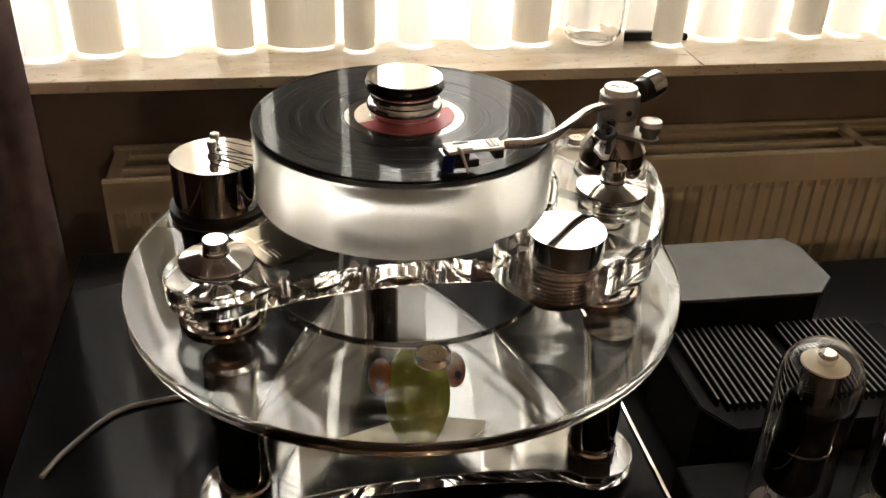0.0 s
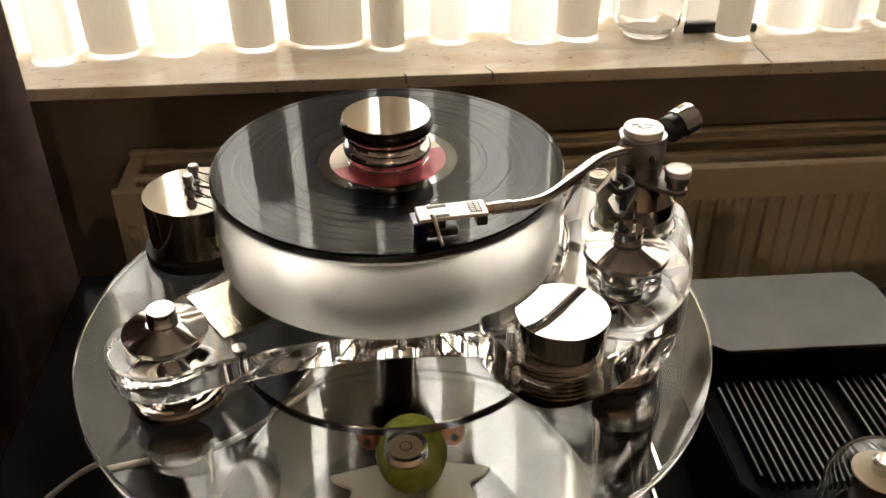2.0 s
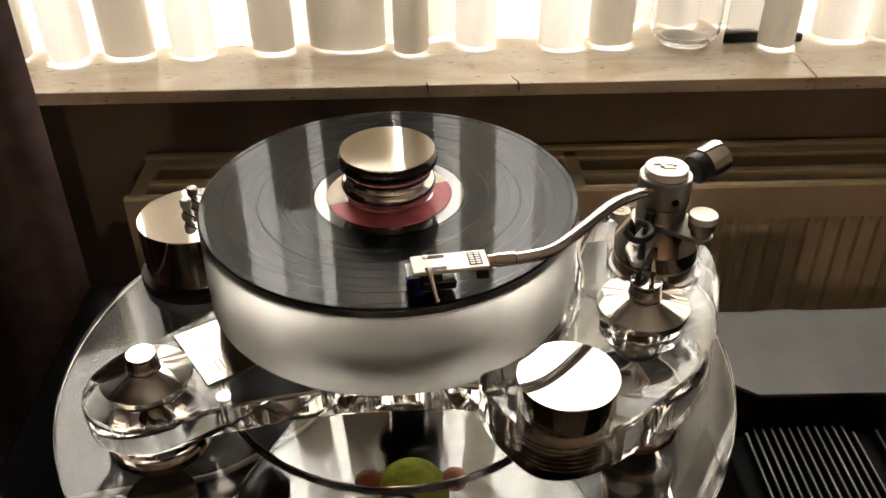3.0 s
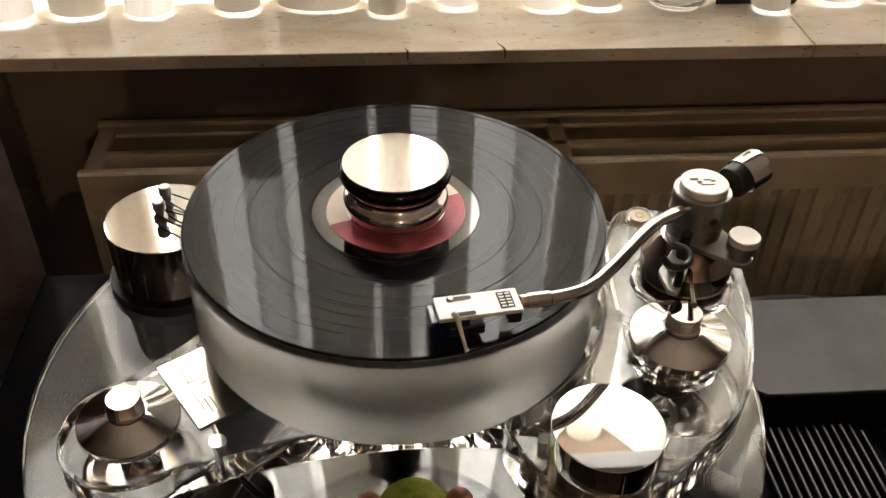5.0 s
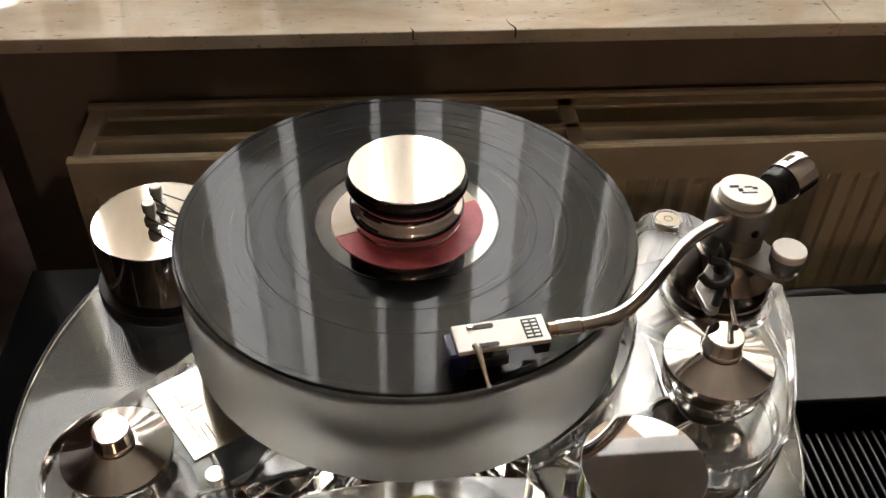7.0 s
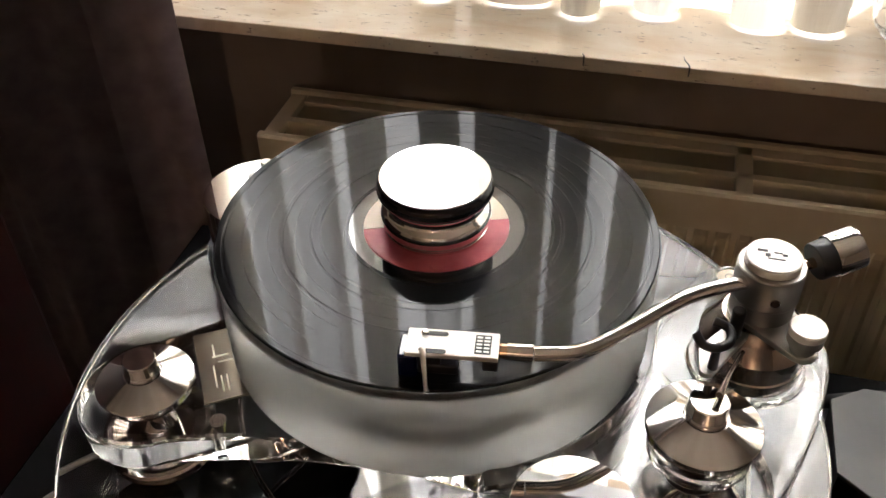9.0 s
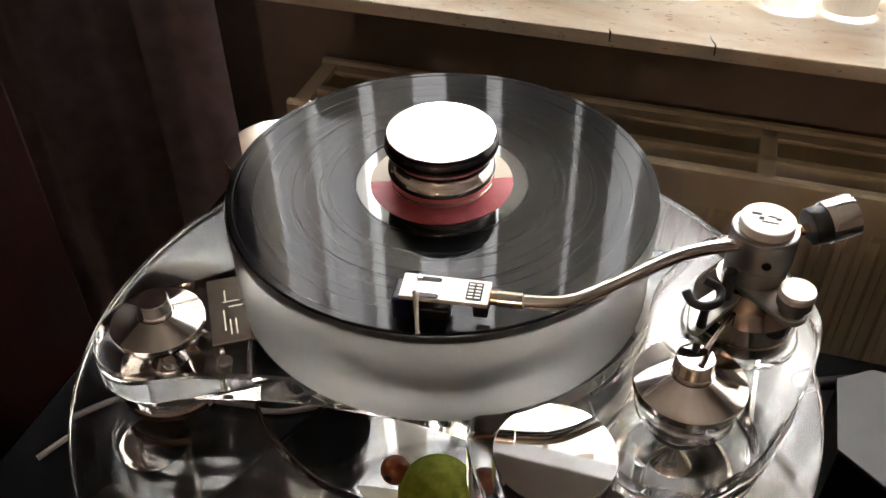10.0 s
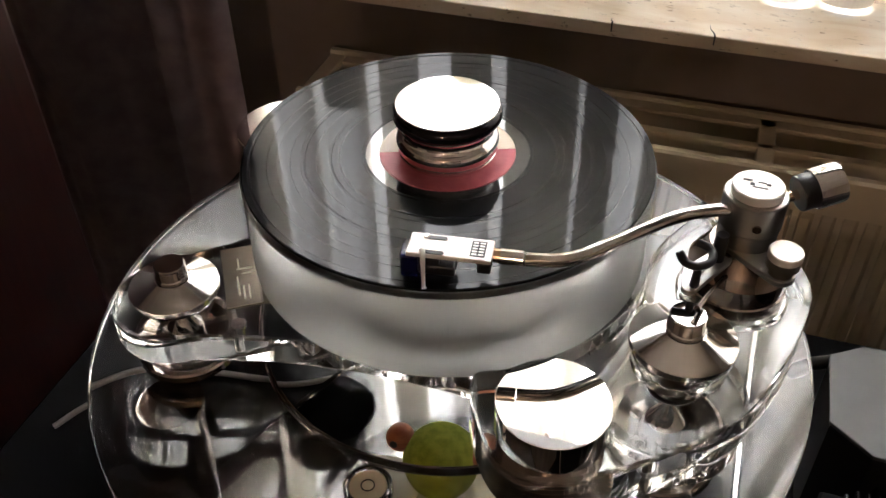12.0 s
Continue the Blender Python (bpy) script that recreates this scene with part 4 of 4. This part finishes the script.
for k, (u, v, w, h) in enumerate([(-0.007, 0.003, 0.006, 0.0022), (-0.004, -0.001, 0.003, 0.003), (0.002, 0.002, 0.005, 0.0013), (0.006, 0.0005, 0.003, 0.0022), (0.001, -0.004, 0.010, 0.0012)]):
    part("cap_marking", box(ax + u - w / 2, ax + u + w / 2, ay + v - h / 2, ay + v + h / 2, 1.0809, 1.0811, 0), INK, arm, "dark printed marking")
part("tower_screw", disc(0.0030, 0, 0.0012, 0.0003, 20), DARKCHROME, arm, at=Matrix.Translation((ax + 0.004, ay - 0.0199, 1.0600)) @ Matrix.Rotation(radians(90), 4, "X"))
part("knob_shaft", lathe([(0, 1.0388), (0.0078, 1.0388), (0.0078, 1.0440), (0.0104, 1.0450), (0.0106, 1.0458), (0.0106, 1.0515), (0, 1.0515)], 40, 0.2395, -0.053), SATIN, arm, "satin grey knob body")
part("lift_knob", lathe([(0, 1.0517), (0.0108, 1.0517), (0.0110, 1.0522), (0.0110, 1.0558), (0.0104, 1.0570), (0, 1.0575)], 40, 0.2395, -0.053), WHITEALU, arm, "white knob top")
TUBE = [(0.201, -0.0335, 1.0665), (0.185, -0.0455, 1.0695), (0.166, -0.062, 1.0715), (0.138, -0.094, 1.0715), (0.122, -0.1105, 1.0705), (0.108, -0.1195, 1.070), (0.089, -0.1245, 1.070)]
part("arm_tube", tube(TUBE, 0.0044, 24, 10), TUBECHROME, arm, "curved chrome arm tube")
part("collar", tube([(0.0885, -0.1247, 1.0705), (0.0745, -0.1269, 1.0708)], 0.0050, 24, 2), TUBECHROME, arm, "chrome collar")
# copper reflections on the chrome collar are put into this ring's colour
part("collar_ring", tube([(0.0745, -0.1269, 1.0708), (0.0705, -0.1275, 1.0709)], 0.0044, 24, 2), COPPER, arm, "chrome ring tinted for copper reflections")
shell_turn = math.atan2(0.0067, 0.050)
SH = Matrix.Translation((0.0443, -0.1297, 1.0700)) @ Matrix.Rotation(shell_turn, 4, "Z")
shell = part("headshell", box(-0.0258, 0.0258, -0.0100, 0.0100, 0, 0.0030, 0.0006), WHITEALU, arm, "white slotted headshell", at=SH)
for v in (-0.0075, 0.0062):
    part("slot", slab(hull([(-0.0165, v, 0.0016), (-0.0045, v, 0.0016)], 16), 0.00305, 0.0034, 0), INK, shell)
    part("screw", lathe([(0, 0.0035), (0.0021, 0.0035), (0.0021, 0.0042), (0.0014, 0.0049), (0, 0.0050)], 20, -0.0160, v), CHROME, shell, "chrome screw")
part("shell_neck", box(0.0170, 0.0257, -0.0092, 0.0092, -0.0085, -0.0003, 0.0012), BLACK, shell, "black neck under the headshell")
part("logo_panel", box(0.0125, 0.0215, -0.0072, 0.0072, 0.0031, 0.0034, 0), INK, shell, "dark printed panel")
for row, y0 in ((0.0032, 0), (-0.0032, 1)):
    for k in range(5):
        part("logo_bar", box(0.0134 if row > 0 else 0.0134, 0.0206, -0.0062 + 0.0027 * k, -0.0050 + 0.0027 * k, 0.00345, 0.0037, 0) if row > 0 else box(0.0165, 0.0175, -0.0064, 0.0064, 0.00375, 0.0038, 0), WHITEALU if row > 0 else INK, shell)
        if row < 0:
            break
cart = part("cartridge", merged(box(-0.0193, -0.0060, -0.0085, 0.0085, -0.0075, -0.0004, 0.001), box(-0.0193, 0.0035, -0.0078, 0.0078, -0.0150, -0.0077, 0.0012)), BLACK, arm, "black cartridge body", at=SH)
part("cartridge_front", box(-0.0305, -0.0195, -0.0090, 0.0090, -0.0180, -0.0008, 0.0014), BLUE, cart, "glossy blue stylus guard")
part("stylus", lathe([(0, -0.0196), (0.0004, -0.0190), (0.0008, -0.0137), (0, -0.0137)], 10, -0.0185, 0), SATIN, cart)
part("finger_lift", tube([(-0.0160, -0.0070, 0.0042), (-0.0152, -0.0108, 0.0032), (-0.0138, -0.0170, -0.0035), (-0.0124, -0.0228, -0.0098), (-0.0118, -0.0245, -0.0112)], [0.0018, 0.0018, 0.0013, 0.0011, 0.0017], 10, 6), WHITEALU, shell, "curved white finger lift")
back = Vector((0.268 - ax, 0.008 - ay, 0)).normalized()
at0 = Vector((ax, ay, 1.0665))
part("rear_shaft", tube([at0 + back * 0.019, at0 + back * 0.034 + Vector((0, 0, 0.002))], 0.0035, 16, 2), COPPER, arm, "brass coloured rear shaft")
q0, q1, q2 = at0 + back * 0.0295 + Vector((0, 0, 0.002)), at0 + back * 0.0395 + Vector((0, 0, 0.004)), at0 + back * 0.057 + Vector((0, 0, 0.008))
part("counterweight_hub", tube([q0, q0 + (q1 - q0) * 0.12, q1], [0.0105, 0.0122, 0.0122], 36, 3), BLACK, arm, "black counterweight hub")
part("counterweight", tube([q1 + (q2 - q1) * 0.02, q1 + (q2 - q1) * 0.08, q1 + (q2 - q1) * 0.92, q2], [0.0130, 0.0138, 0.0138, 0.0128], 40, 3), CHROME, arm, "chrome counterweight")
# arm rest fork
fork = part("arm_rest", merged(tube([(0.189, -0.076, 1.0340), (0.189, -0.076, 1.046), (0.189, -0.076, 1.050)], [0.0032, 0.0026, 0.0026], 14, 3), tube([(0.176, -0.072, 1.0555), (0.181, -0.0765, 1.0515), (0.189, -0.0765, 1.0505), (0.196, -0.071, 1.0515), (0.195, -0.062, 1.0535), (0.186, -0.0595, 1.0555)], 0.0028, 12, 6)), BLACK, arm, "black arm rest fork")
part("rest_screw", disc(0.0042, 1.0340, 1.0362, 0.0004, 24, 0.190, -0.060), CHROME, arm)
part("lift_lever", tube([(0.207, -0.052, 1.0250), (0.200, -0.075, 1.0310), (0.193, -0.100, 1.0365)], [0.0016, 0.0014, 0.0022], 12, 5), DARKCHROME, arm, "thin dark lift lever")
part("lift_post", disc(0.0042, 1.0340, 1.0560, 0.001, 24, 0.2005, -0.0465), BLACK, arm, "black lift post")
